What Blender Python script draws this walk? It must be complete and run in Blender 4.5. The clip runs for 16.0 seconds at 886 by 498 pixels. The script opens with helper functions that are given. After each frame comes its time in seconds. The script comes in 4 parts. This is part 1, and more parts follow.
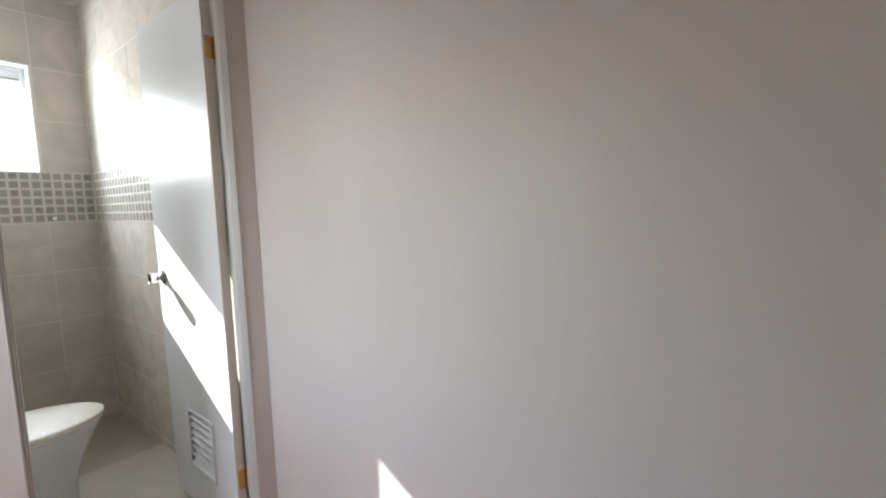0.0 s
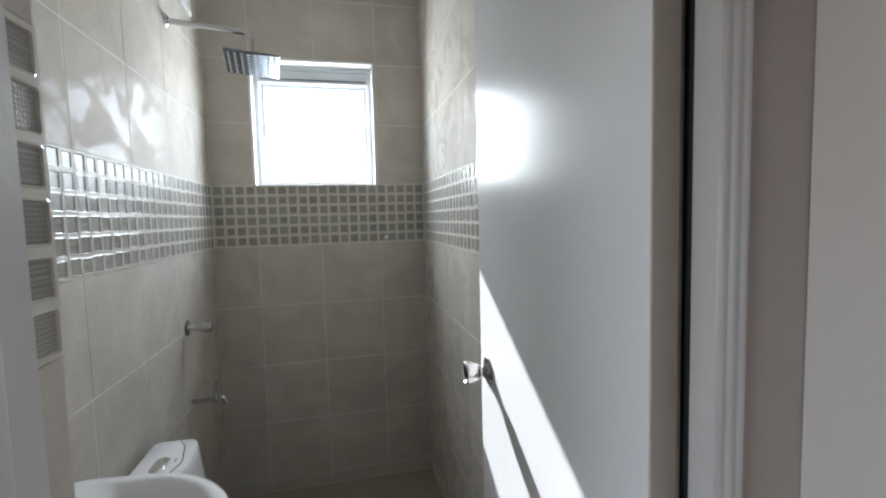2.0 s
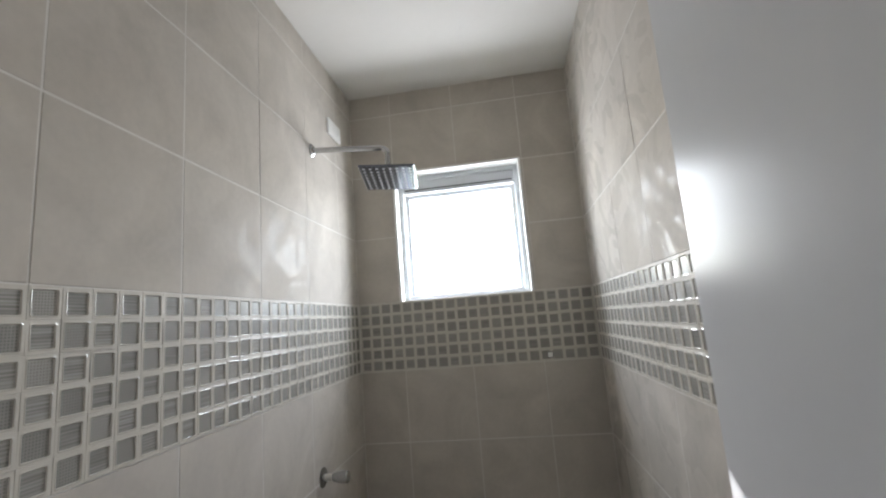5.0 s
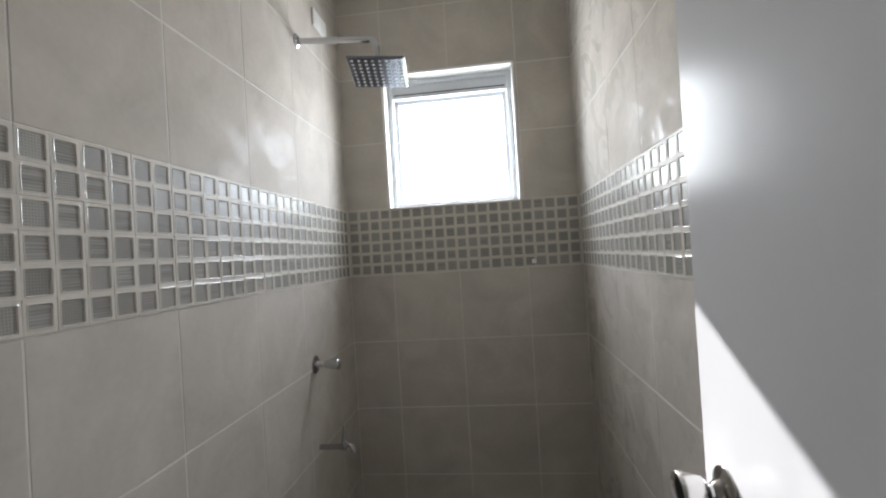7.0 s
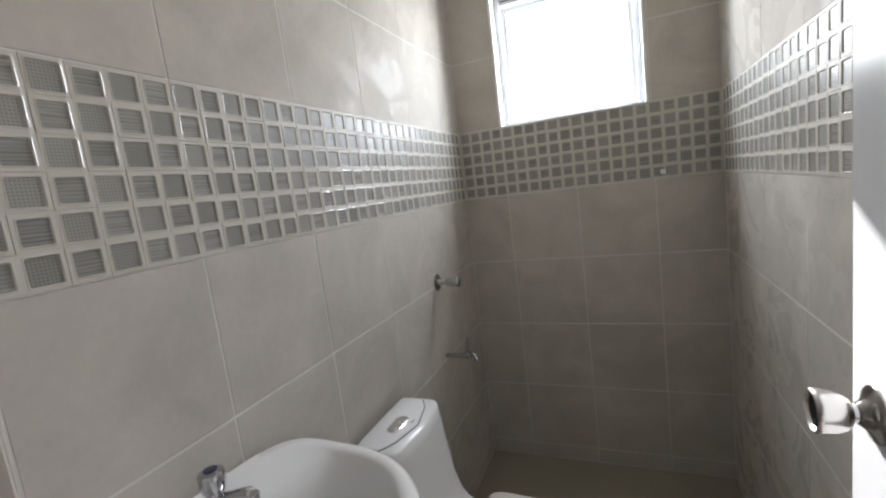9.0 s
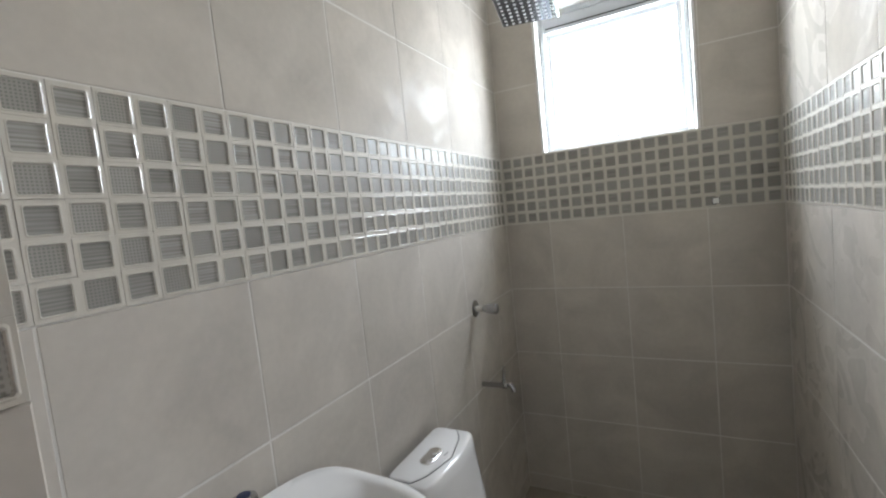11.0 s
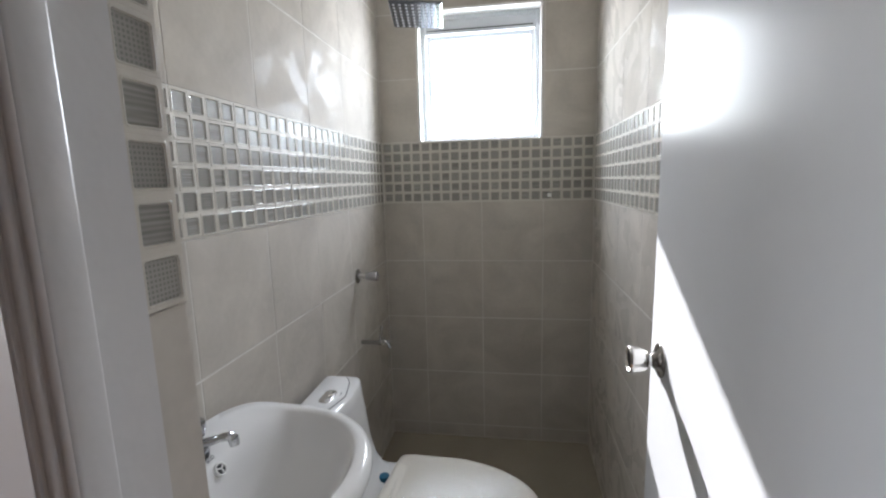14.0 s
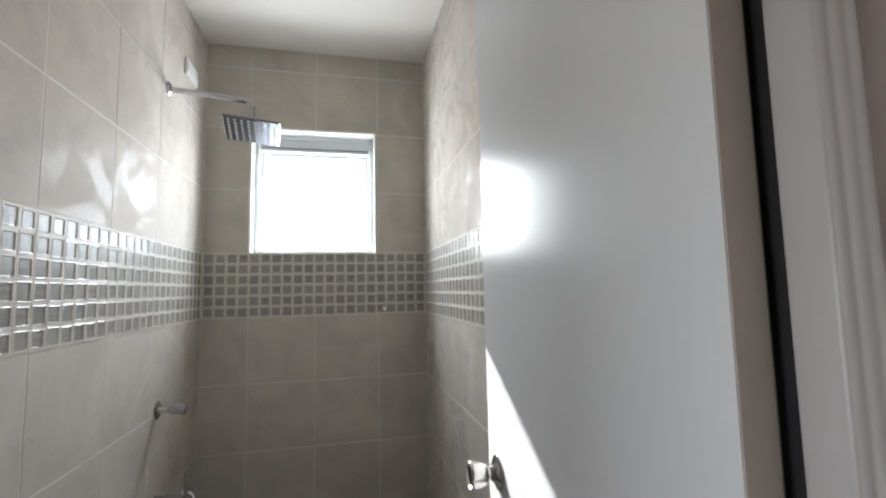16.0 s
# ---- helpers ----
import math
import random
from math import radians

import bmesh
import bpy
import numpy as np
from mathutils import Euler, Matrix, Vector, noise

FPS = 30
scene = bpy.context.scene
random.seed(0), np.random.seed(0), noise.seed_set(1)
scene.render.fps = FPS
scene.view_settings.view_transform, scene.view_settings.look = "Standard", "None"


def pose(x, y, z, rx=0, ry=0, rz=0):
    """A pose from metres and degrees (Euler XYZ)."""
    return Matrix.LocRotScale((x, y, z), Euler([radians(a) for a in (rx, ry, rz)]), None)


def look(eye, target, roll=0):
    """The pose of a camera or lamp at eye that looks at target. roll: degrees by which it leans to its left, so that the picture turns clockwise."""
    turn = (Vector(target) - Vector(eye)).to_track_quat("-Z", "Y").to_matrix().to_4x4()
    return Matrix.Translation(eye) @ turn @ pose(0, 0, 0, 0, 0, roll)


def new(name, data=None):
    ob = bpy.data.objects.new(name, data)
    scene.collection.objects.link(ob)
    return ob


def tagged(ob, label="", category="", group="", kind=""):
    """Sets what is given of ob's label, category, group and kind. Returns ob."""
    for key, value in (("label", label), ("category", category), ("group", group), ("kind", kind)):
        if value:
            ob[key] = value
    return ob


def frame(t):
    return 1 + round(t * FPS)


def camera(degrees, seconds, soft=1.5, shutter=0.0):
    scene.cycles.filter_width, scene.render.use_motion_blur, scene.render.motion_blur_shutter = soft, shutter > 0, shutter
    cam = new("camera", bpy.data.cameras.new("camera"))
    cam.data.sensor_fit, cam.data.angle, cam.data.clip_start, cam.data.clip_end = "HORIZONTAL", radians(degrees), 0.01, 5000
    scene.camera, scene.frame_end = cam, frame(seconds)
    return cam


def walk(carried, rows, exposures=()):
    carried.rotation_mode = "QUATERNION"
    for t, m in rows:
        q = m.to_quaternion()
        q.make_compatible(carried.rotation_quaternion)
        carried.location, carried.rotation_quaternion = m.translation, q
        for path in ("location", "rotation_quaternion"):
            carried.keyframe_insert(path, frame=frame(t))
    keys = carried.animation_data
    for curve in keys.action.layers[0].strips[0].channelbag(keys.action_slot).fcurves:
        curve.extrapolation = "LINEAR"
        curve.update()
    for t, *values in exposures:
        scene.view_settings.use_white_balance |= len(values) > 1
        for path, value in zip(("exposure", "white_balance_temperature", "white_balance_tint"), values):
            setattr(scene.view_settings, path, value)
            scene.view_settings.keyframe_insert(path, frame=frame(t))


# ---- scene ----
cam = camera(90.5, 16.0, soft=2.2)
EXPOSURES = [(0.0, 3.45, 6140, 10), (0.5, 3.28, 6040, 10), (1.0, 2.85, 5840, 9), (1.5, 2.62, 5890, 10), (2.5, 2.5, 5890, 9), (3.0, 2.42, 5860, 10), (4.0, 2.32, 6150, 13), (6.5, 2.35, 6100, 13), (8.0, 2.4, 6200, 14), (10.5, 2.75, 6090, 11), (11.5, 2.69, 6090, 12), (12.5, 2.68, 6340, 14), (13.5, 2.76, 6190, 15), (14.5, 2.54, 5910, 11), (16.0, 2.6, 6110, 12)]
PATH = [
    (0, (0.206, 0.510, 1.323), (1.761, 1.750, 1.117), -1.5),
    (0.3, (0.278, 0.694, 1.338), (1.717, 2.067, 1.123), -0.9),
    (0.5, (0.337, 0.815, 1.340), (1.696, 2.268, 1.127), -1.8),
    (0.7, (0.38, 0.923, 1.34), (1.669, 2.437, 1.133), -2.2),
    (1, (0.502, 1.101, 1.338), (1.578, 2.775, 1.142), -2.7),
    (1.2, (0.542, 1.212, 1.338), (1.448, 2.986, 1.163), -2.3),
    (1.5, (0.575, 1.386, 1.343), (1.242, 3.264, 1.166), -0.9),
    (1.7, (0.583, 1.519, 1.356), (1.155, 3.427, 1.17), -1.4),
    (2, (0.607, 1.687, 1.391), (1.05, 3.632, 1.246), -1.5),
    (2.2, (0.621, 1.791, 1.414), (0.932, 3.763, 1.299), -2.5),
    (2.5, (0.638, 1.924, 1.437), (0.685, 3.924, 1.413), -1.8),
    (3, (0.645, 2.059, 1.445), (0.422, 4.045, 1.491), -1.9),
    (3.5, (0.636, 2.067, 1.488), (0.283, 4.027, 1.679), -4.4),
    (4, (0.672, 2.053, 1.482), (0.37, 4.002, 1.811), -6.0),
    (6.5, (0.67, 2.058, 1.413), (0.479, 4.03, 1.683), -2.1),
    (7, (0.655, 2.049, 1.351), (0.429, 4.036, 1.372), -3.5),
    (7.5, (0.684, 2.043, 1.322), (0.301, 3.998, 1.156), -6.4),
    (8, (0.686, 2.048, 1.309), (0.219, 3.961, 0.956), -7.1),
    (10.3, (0.674, 2.046, 1.376), (-0.413, 3.72, 1.254), -7.2),
    (10.5, (0.663, 2.06, 1.369), (-0.281, 3.818, 1.232), -6.1),
    (11, (0.676, 2.059, 1.352), (-0.249, 3.825, 1.194), -6.0),
    (11.5, (0.692, 2.043, 1.293), (-0.11, 3.843, 0.95), -5.5),
    (12, (0.696, 2.036, 1.286), (-0.083, 3.795, 0.74), -5.5),
    (12.5, (0.692, 2.04, 1.293), (-0.074, 3.777, 0.663), -6.3),
    (13, (0.665, 1.967, 1.268), (-0.083, 3.664, 0.521), -6.6),
    (13.2, (0.657, 1.901, 1.269), (-0.081, 3.596, 0.505), -7.4),
    (13.5, (0.651, 1.823, 1.286), (0.077, 3.585, 0.535), -5.9),
    (13.7, (0.65, 1.807, 1.319), (0.191, 3.665, 0.737), -3.8),
    (14, (0.649, 1.803, 1.376), (0.34, 3.755, 1.069), -1.5),
    (14.2, (0.649, 1.804, 1.394), (0.417, 3.778, 1.176), -1.0),
    (14.5, (0.648, 1.808, 1.407), (0.528, 3.8, 1.267), -0.4),
    (14.7, (0.645, 1.812, 1.422), (0.632, 3.811, 1.363), -0.6),
    (15, (0.64, 1.815, 1.449), (0.82, 3.801, 1.597), -0.2),
    (15.2, (0.64, 1.81, 1.459), (0.984, 3.753, 1.789), -1.0),
    (15.5, (0.641, 1.802, 1.464), (1.104, 3.703, 1.877), -1.3),
    (16, (0.638, 1.804, 1.384), (1.075, 3.747, 1.565), -1.2),
]
walk(cam, [(t, look(eye, target, roll)) for t, eye, target, roll in PATH], EXPOSURES)
# ---- rest of the scene ----
# ---- world, sun and large lights ----
SUN_TO = Vector((0.187, -1.0, -0.550)).normalized()
world = bpy.data.worlds.new("sky")
scene.world = world
world.use_nodes = True
wn = world.node_tree.nodes
sky = wn.new("ShaderNodeTexSky")
sky.sky_type, sky.sun_disc = "NISHITA", False
sky.sun_elevation = radians(28.4)
sky.sun_rotation = math.atan2(-SUN_TO.x, -SUN_TO.y)
wn["Background"].inputs["Strength"].default_value = 0.15
world.node_tree.links.new(sky.outputs["Color"], wn["Background"].inputs["Color"])

sun = new("sun", bpy.data.lights.new("sun", "SUN"))
sun.data.energy, sun.data.angle, sun.data.color = 4.1, radians(0.5), (1.0, 0.96, 0.9)
sun.rotation_mode = "QUATERNION"
sun.rotation_quaternion = SUN_TO.to_track_quat("-Z", "Y")


def area_light(name, eye, target, wide, high, watts, colour, spread=180):
    lamp = new(name, bpy.data.lights.new(name, "AREA"))
    lamp.data.shape, lamp.data.size, lamp.data.size_y = "RECTANGLE", wide, high
    lamp.data.energy, lamp.data.color = watts, colour
    lamp.data.spread = radians(spread)
    lamp.matrix_world = look(eye, target)
    return lamp


area_light("bath_window_skylight", (0.495, 4.21, 1.86), (0.495, 2.21, 1.52), 0.52, 0.50, 3.7, (0.95, 0.98, 1.0))
# fill lamp added out of view to light the hall from its left
area_light("hall_fill_light", (-0.64, 1.70, 1.3), (1.0, 2.25, 0.52), 0.48, 0.78, 0.62, (1.0, 0.94, 0.89), spread=120)

# ---- materials ----


def own_place(n, l, geo):
    """The place on the surface, shifted by a step of its own for each piece."""
    info, mul = n.new("ShaderNodeObjectInfo"), n.new("ShaderNodeVectorMath")
    mul.operation = "MULTIPLY_ADD"
    mul.inputs[1].default_value = (17.0, 31.0, 23.0)
    l.new(info.outputs["Random"], mul.inputs[0])
    l.new(geo.outputs["Position"], mul.inputs[2])
    return mul.outputs[0]


def material(name, colour, rough=0.5, metal=0.0, vary=0.08, scale=6.0, bump=0.0, bump_scale=60.0, dark=None, random_tone=0.0,
             rough_vary=0.0, coat=0.0, haze=(0.2, 0.8), haze_scale=0.0, gloss=0.5, stretch=None, patch=(0.35, 0.95), piecewise=False):
    """A Principled surface with cloudy colour variation, fine grain and relief."""
    m = bpy.data.materials.new(name)
    m.use_nodes = True
    n, l = m.node_tree.nodes, m.node_tree.links
    b = n["Principled BSDF"]
    b.inputs["Roughness"].default_value, b.inputs["Metallic"].default_value = rough, metal
    b.inputs["Coat Weight"].default_value = coat
    b.inputs["Specular IOR Level"].default_value = gloss
    geo = n.new("ShaderNodeNewGeometry")
    big = n.new("ShaderNodeTexNoise")
    big.inputs["Scale"].default_value, big.inputs["Detail"].default_value = scale, 5
    if haze_scale:
        big.inputs["Distortion"].default_value = 1.1
    l.new(geo.outputs["Position"], big.inputs["Vector"])
    fine = n.new("ShaderNodeTexNoise")
    fine.inputs["Scale"].default_value, fine.inputs["Detail"].default_value = scale * 14, 3
    l.new(geo.outputs["Position"], fine.inputs["Vector"])
    add = n.new("ShaderNodeMath")
    add.operation = "MULTIPLY_ADD"
    add.inputs[1].default_value = 0.25
    l.new(fine.outputs["Fac"], add.inputs[0])
    l.new(big.outputs["Fac"], add.inputs[2])
    fac = add.outputs[0]
    if random_tone:
        info = n.new("ShaderNodeObjectInfo")
        tone = n.new("ShaderNodeMath")
        tone.operation = "MULTIPLY_ADD"
        tone.inputs[1].default_value = random_tone
        l.new(info.outputs["Random"], tone.inputs[0])
        l.new(fac, tone.inputs[2])
        fac = tone.outputs[0]
    ramp = n.new("ShaderNodeMapRange")
    ramp.inputs["From Min"].default_value, ramp.inputs["From Max"].default_value = patch[0], patch[1] + random_tone
    l.new(fac, ramp.inputs["Value"])
    mix = n.new("ShaderNodeMix")
    mix.data_type = "RGBA"
    low = dark or [c * (1 - vary) for c in colour]
    mix.inputs["A"].default_value = (*low, 1)
    mix.inputs["B"].default_value = (*[min(1, c * (1 + vary)) for c in colour], 1)
    l.new(ramp.outputs["Result"], mix.inputs["Factor"])
    l.new(mix.outputs["Result"], b.inputs["Base Color"])
    if rough_vary:
        rr = n.new("ShaderNodeMapRange")
        rr.inputs["To Min"].default_value, rr.inputs["To Max"].default_value = rough + rough_vary, max(0.02, rough - rough_vary)
        rr.interpolation_type = "SMOOTHSTEP"
        rr.inputs["From Min"].default_value, rr.inputs["From Max"].default_value = haze
        hz = big
        if haze_scale:
            hz = n.new("ShaderNodeTexNoise")
            hz.inputs["Scale"].default_value, hz.inputs["Detail"].default_value, hz.inputs["Distortion"].default_value = haze_scale, 2.0, 2.6
            l.new(own_place(n, l, geo) if piecewise else geo.outputs["Position"], hz.inputs["Vector"])
        l.new(hz.outputs["Fac"], rr.inputs["Value"])
        l.new(rr.outputs["Result"], b.inputs["Roughness"])
    if bump:
        tex = n.new("ShaderNodeTexNoise")
        tex.inputs["Scale"].default_value, tex.inputs["Detail"].default_value = bump_scale, 2
        where = own_place(n, l, geo) if piecewise else geo.outputs["Position"]
        if piecewise:
            tex.inputs["Distortion"].default_value = 0.9
        if stretch:
            mul = n.new("ShaderNodeVectorMath")
            mul.operation = "MULTIPLY"
            mul.inputs[1].default_value = stretch
            l.new(where, mul.inputs[0])
            where = mul.outputs[0]
        l.new(where, tex.inputs["Vector"])
        bp = n.new("ShaderNodeBump")
        bp.inputs["Strength"].default_value, bp.inputs["Distance"].default_value = 1.0, bump
        l.new(tex.outputs["Fac"], bp.inputs["Height"])
        l.new(bp.outputs["Normal"], b.inputs["Normal"])
    return m


def chip_glass(name, woven):
    """Grey glass of a mosaic chip: fine horizontal lines, or a woven net of dots."""
    m = bpy.data.materials.new(name)
    m.use_nodes = True
    n, l = m.node_tree.nodes, m.node_tree.links
    b = n["Principled BSDF"]
    b.inputs["Roughness"].default_value, b.inputs["Specular IOR Level"].default_value = 0.25, 0.15
    tc = n.new("ShaderNodeTexCoord")
    sep = n.new("ShaderNodeSeparateXYZ")
    l.new(tc.outputs["Object"], sep.inputs[0])

    def stripes(axis, pitch, gain):
        a = n.new("ShaderNodeMath")
        a.operation = "MULTIPLY"
        a.inputs[1].default_value = 2 * math.pi / pitch
        l.new(sep.outputs[axis], a.inputs[0])
        s = n.new("ShaderNodeMath")
        s.operation = "SINE"
        l.new(a.outputs[0], s.inputs[0])
        g = n.new("ShaderNodeMath")
        g.operation = "MULTIPLY_ADD"
        g.inputs[1].default_value, g.inputs[2].default_value = gain, 0.5
        g.use_clamp = True
        l.new(s.outputs[0], g.inputs[0])
        return g.outputs[0]

    info = n.new("ShaderNodeObjectInfo")
    if woven:
        mul = n.new("ShaderNodeMath")
        mul.operation = "MULTIPLY"
        l.new(stripes("X", 0.0045, 0.9), mul.inputs[0])
        l.new(stripes("Y", 0.0045, 0.9), mul.inputs[1])
        fac = mul.outputs[0]
    else:
        # long brushed streaks, other ones on each chip
        pull = n.new("ShaderNodeVectorMath")
        pull.operation = "MULTIPLY_ADD"
        pull.inputs[1].default_value = (9.0, 260.0, 1.0)
        shift = n.new("ShaderNodeVectorMath")
        shift.operation = "SCALE"
        shift.inputs[0].default_value = (11.0, 37.0, 5.0)
        l.new(info.outputs["Random"], shift.inputs["Scale"])
        l.new(tc.outputs["Object"], pull.inputs[0])
        l.new(shift.outputs[0], pull.inputs[2])
        streak = n.new("ShaderNodeTexNoise")
        streak.inputs["Scale"].default_value, streak.inputs["Detail"].default_value = 1.0, 2.0
        l.new(pull.outputs[0], streak.inputs["Vector"])
        wide = n.new("ShaderNodeMapRange")
        wide.inputs["From Min"].default_value, wide.inputs["From Max"].default_value = 0.32, 0.68
        l.new(streak.outputs["Fac"], wide.inputs["Value"])
        ad = n.new("ShaderNodeMath")
        ad.operation = "MULTIPLY_ADD"
        ad.inputs[1].default_value = 0.35
        l.new(stripes("Y", 0.0052, 0.8), ad.inputs[0])
        half = n.new("ShaderNodeMath")
        half.operation = "MULTIPLY"
        half.inputs[1].default_value = 0.65
        l.new(wide.outputs["Result"], half.inputs[0])
        l.new(half.outputs[0], ad.inputs[2])
        fac = ad.outputs[0]
    mix = n.new("ShaderNodeMix")
    mix.data_type = "RGBA"
    mix.inputs["A"].default_value = (0.360, 0.347, 0.312, 1) if woven else (0.225, 0.217, 0.195, 1)
    mix.inputs["B"].default_value = (0.235, 0.228, 0.205, 1) if woven else (0.425, 0.412, 0.375, 1)
    l.new(fac, mix.inputs["Factor"])
    hue = n.new("ShaderNodeHueSaturation")
    vr = n.new("ShaderNodeMapRange")
    vr.inputs["To Min"].default_value, vr.inputs["To Max"].default_value = 0.80, 1.04
    l.new(info.outputs["Random"], vr.inputs["Value"])
    l.new(vr.outputs["Result"], hue.inputs["Value"])
    l.new(mix.outputs["Result"], hue.inputs["Color"])
    l.new(hue.outputs["Color"], b.inputs["Base Color"])
    bp = n.new("ShaderNodeBump")
    bp.inputs["Strength"].default_value, bp.inputs["Distance"].default_value = 0.3, 0.0006
    l.new(fac, bp.inputs["Height"])
    l.new(bp.outputs["Normal"], b.inputs["Normal"])
    return m


TILE = material("tile_glaze", (0.520, 0.483, 0.427), 0.36, vary=0.135, scale=4.5, patch=(0.44, 0.86), bump=0.0014, bump_scale=7.0, random_tone=0.10, rough_vary=0.19, haze=(0.44, 0.60), haze_scale=3.8, gloss=0.015, piecewise=True)
GROUT = material("grout", (0.66, 0.64, 0.595), 0.85, vary=0.10, scale=9.0, bump=0.0006, bump_scale=300)
CHIP = material("chip_ceramic", (0.575, 0.543, 0.475), 0.46, vary=0.06, scale=4.0, gloss=0.16, bump=0.0004, bump_scale=90)
CHIP_RIM = material("chip_glossy_rim", (0.575, 0.543, 0.475), 0.11, vary=0.06, scale=4.0, gloss=0.55)
CHIP_LINES = chip_glass("chip_glass_lines", False)
CHIP_WOVEN = chip_glass("chip_glass_woven", True)
SHOWER_FLOOR = material("shower_floor_tile", (0.345, 0.308, 0.238), 0.45, vary=0.10, scale=4.0, bump=0.0008, bump_scale=120)
# this floor is never in view; its warm brown is added to tint bounce
HALL_FLOOR = material("hall_floor_tile", (0.42, 0.28, 0.18), 0.4, vary=0.10, scale=4.0, bump=0.0008, bump_scale=120, rough_vary=0.08)
FLOOR = material("floor_tile", (0.40, 0.364, 0.290), 0.42, vary=0.08, scale=4.0, bump=0.0008, bump_scale=120, rough_vary=0.08)
PAINT = material("wall_paint", (0.64, 0.60, 0.575), 0.45, vary=0.03, scale=2.0, bump=0.0010, bump_scale=14, gloss=0.3)
CEILING = material("ceiling_paint", (0.72, 0.70, 0.655), 0.8, vary=0.03, scale=3.0, bump=0.0008, bump_scale=40)
ENAMEL = material("door_enamel", (0.63, 0.64, 0.65), 0.25, vary=0.02, scale=3.0, gloss=0.055, bump=0.00045, bump_scale=1.0, stretch=(26, 26, 2.0))
FRAME_PAINT = material("frame_paint", (0.55, 0.54, 0.53), 0.33, vary=0.04, scale=5.0, bump=0.0008, bump_scale=40)
EDGE = material("door_edge", (0.60, 0.55, 0.49), 0.6, vary=0.06, scale=9.0)
# darker than FRAME_PAINT; goes on the left and head mouldings only
MOULD_GREY = material("moulding_grey", (0.48, 0.45, 0.43), 0.4, vary=0.06, scale=8.0, bump=0.0008, bump_scale=40)
PLASTER = material("reveal_plaster", (0.80, 0.79, 0.76), 0.7, vary=0.04, scale=10.0, bump=0.001, bump_scale=90)
PORCELAIN = material("porcelain", (0.73, 0.725, 0.71), 0.10, vary=0.015, scale=3.0, gloss=0.32)
SEAT_PLASTIC = material("seat_plastic", (0.74, 0.70, 0.62), 0.5, vary=0.03, scale=5.0, gloss=0.2)
CHROME = material("chrome", (0.50, 0.505, 0.515), 0.08, 1.0, vary=0.04, scale=20.0)
SATIN = material("satin_nickel", (0.80, 0.79, 0.77), 0.22, 1.0, vary=0.04, scale=20.0)
DARK_STEEL = material("dark_steel", (0.34, 0.32, 0.30), 0.16, 1.0, vary=0.08, scale=30.0)
STEEL = material("brushed_steel", (0.68, 0.66, 0.62), 0.28, 1.0, vary=0.08, scale=30.0)
HEAD_STEEL = material("shower_head_steel", (0.20, 0.215, 0.245), 0.22, 1.0, vary=0.06, scale=30.0)
BRASS = material("brass", (0.62, 0.38, 0.15), 0.24, 1.0, vary=0.12, scale=60.0)
# near-black: paints the shade in gaps and holes, also the sticker's border
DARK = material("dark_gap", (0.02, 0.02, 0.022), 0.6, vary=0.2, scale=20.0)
RUBBER = material("black_rubber", (0.02, 0.02, 0.02), 0.45, vary=0.2, scale=20.0)
BLUE = material("blue_plastic", (0.008, 0.10, 0.18), 0.35, vary=0.1, scale=20.0)
ALU = material("white_window_frame", (0.58, 0.60, 0.62), 0.35, vary=0.03, scale=8.0)
WHITE_PLASTIC = material("white_plastic", (0.80, 0.80, 0.77), 0.3, vary=0.03, scale=12.0)
OPAL = material("opal_bulb", (0.82, 0.82, 0.80), 0.15, vary=0.01, scale=8.0)
PRINT = material("dark_print", (0.03, 0.03, 0.03), 0.5, vary=0.1, scale=20.0)
SOIL = material("outdoor_ground", (0.26, 0.23, 0.18), 0.9, vary=0.25, scale=1.5, bump=0.01, bump_scale=12)
OUTER = material("outer_render", (0.6, 0.58, 0.54), 0.85, vary=0.08, scale=2.0, bump=0.002, bump_scale=60)
WASTE_RING = material("drain_stained_steel", (0.52, 0.45, 0.36), 0.2, 1.0, vary=0.2, scale=60.0)


def clear(name, rough, share, colour=(1, 1, 1), wrinkle=1.0):
    """A clear sheet: mostly transparent with a thin gloss."""
    m = bpy.data.materials.new(name)
    m.use_nodes = True
    n, l = m.node_tree.nodes, m.node_tree.links
    n.remove(n["Principled BSDF"])
    tr, gl, mx = (n.new("ShaderNodeBsdfTransparent"), n.new("ShaderNodeBsdfGlossy"), n.new("ShaderNodeMixShader"))
    tr.inputs["Color"].default_value = (*colour, 1)
    gl.inputs["Roughness"].default_value = rough
    geo, tex, bp = n.new("ShaderNodeNewGeometry"), n.new("ShaderNodeTexNoise"), n.new("ShaderNodeBump")
    tex.inputs["Scale"].default_value, tex.inputs["Detail"].default_value, tex.inputs["Distortion"].default_value = 75, 3, 0.8
    bp.inputs["Strength"].default_value, bp.inputs["Distance"].default_value = wrinkle, 0.0035
    l.new(geo.outputs["Position"], tex.inputs["Vector"])
    l.new(tex.outputs["Fac"], bp.inputs["Height"])
    l.new(bp.outputs["Normal"], gl.inputs["Normal"])
    mx.inputs[0].default_value = share
    l.new(tr.outputs[0], mx.inputs[1])
    l.new(gl.outputs[0], mx.inputs[2])
    l.new(mx.outputs[0], n["Material Output"].inputs["Surface"])
    return m


FILM = clear("cling_film", 0.05, 0.17)
HEAD_WRAP = clear("shower_head_wrap", 0.10, 0.015, (0.90, 0.92, 0.86))
GLASS = clear("window_glass", 0.02, 0.06, (0.94, 0.97, 0.96), wrinkle=0.02)

# ---- mesh helpers ----
SPOT = {}


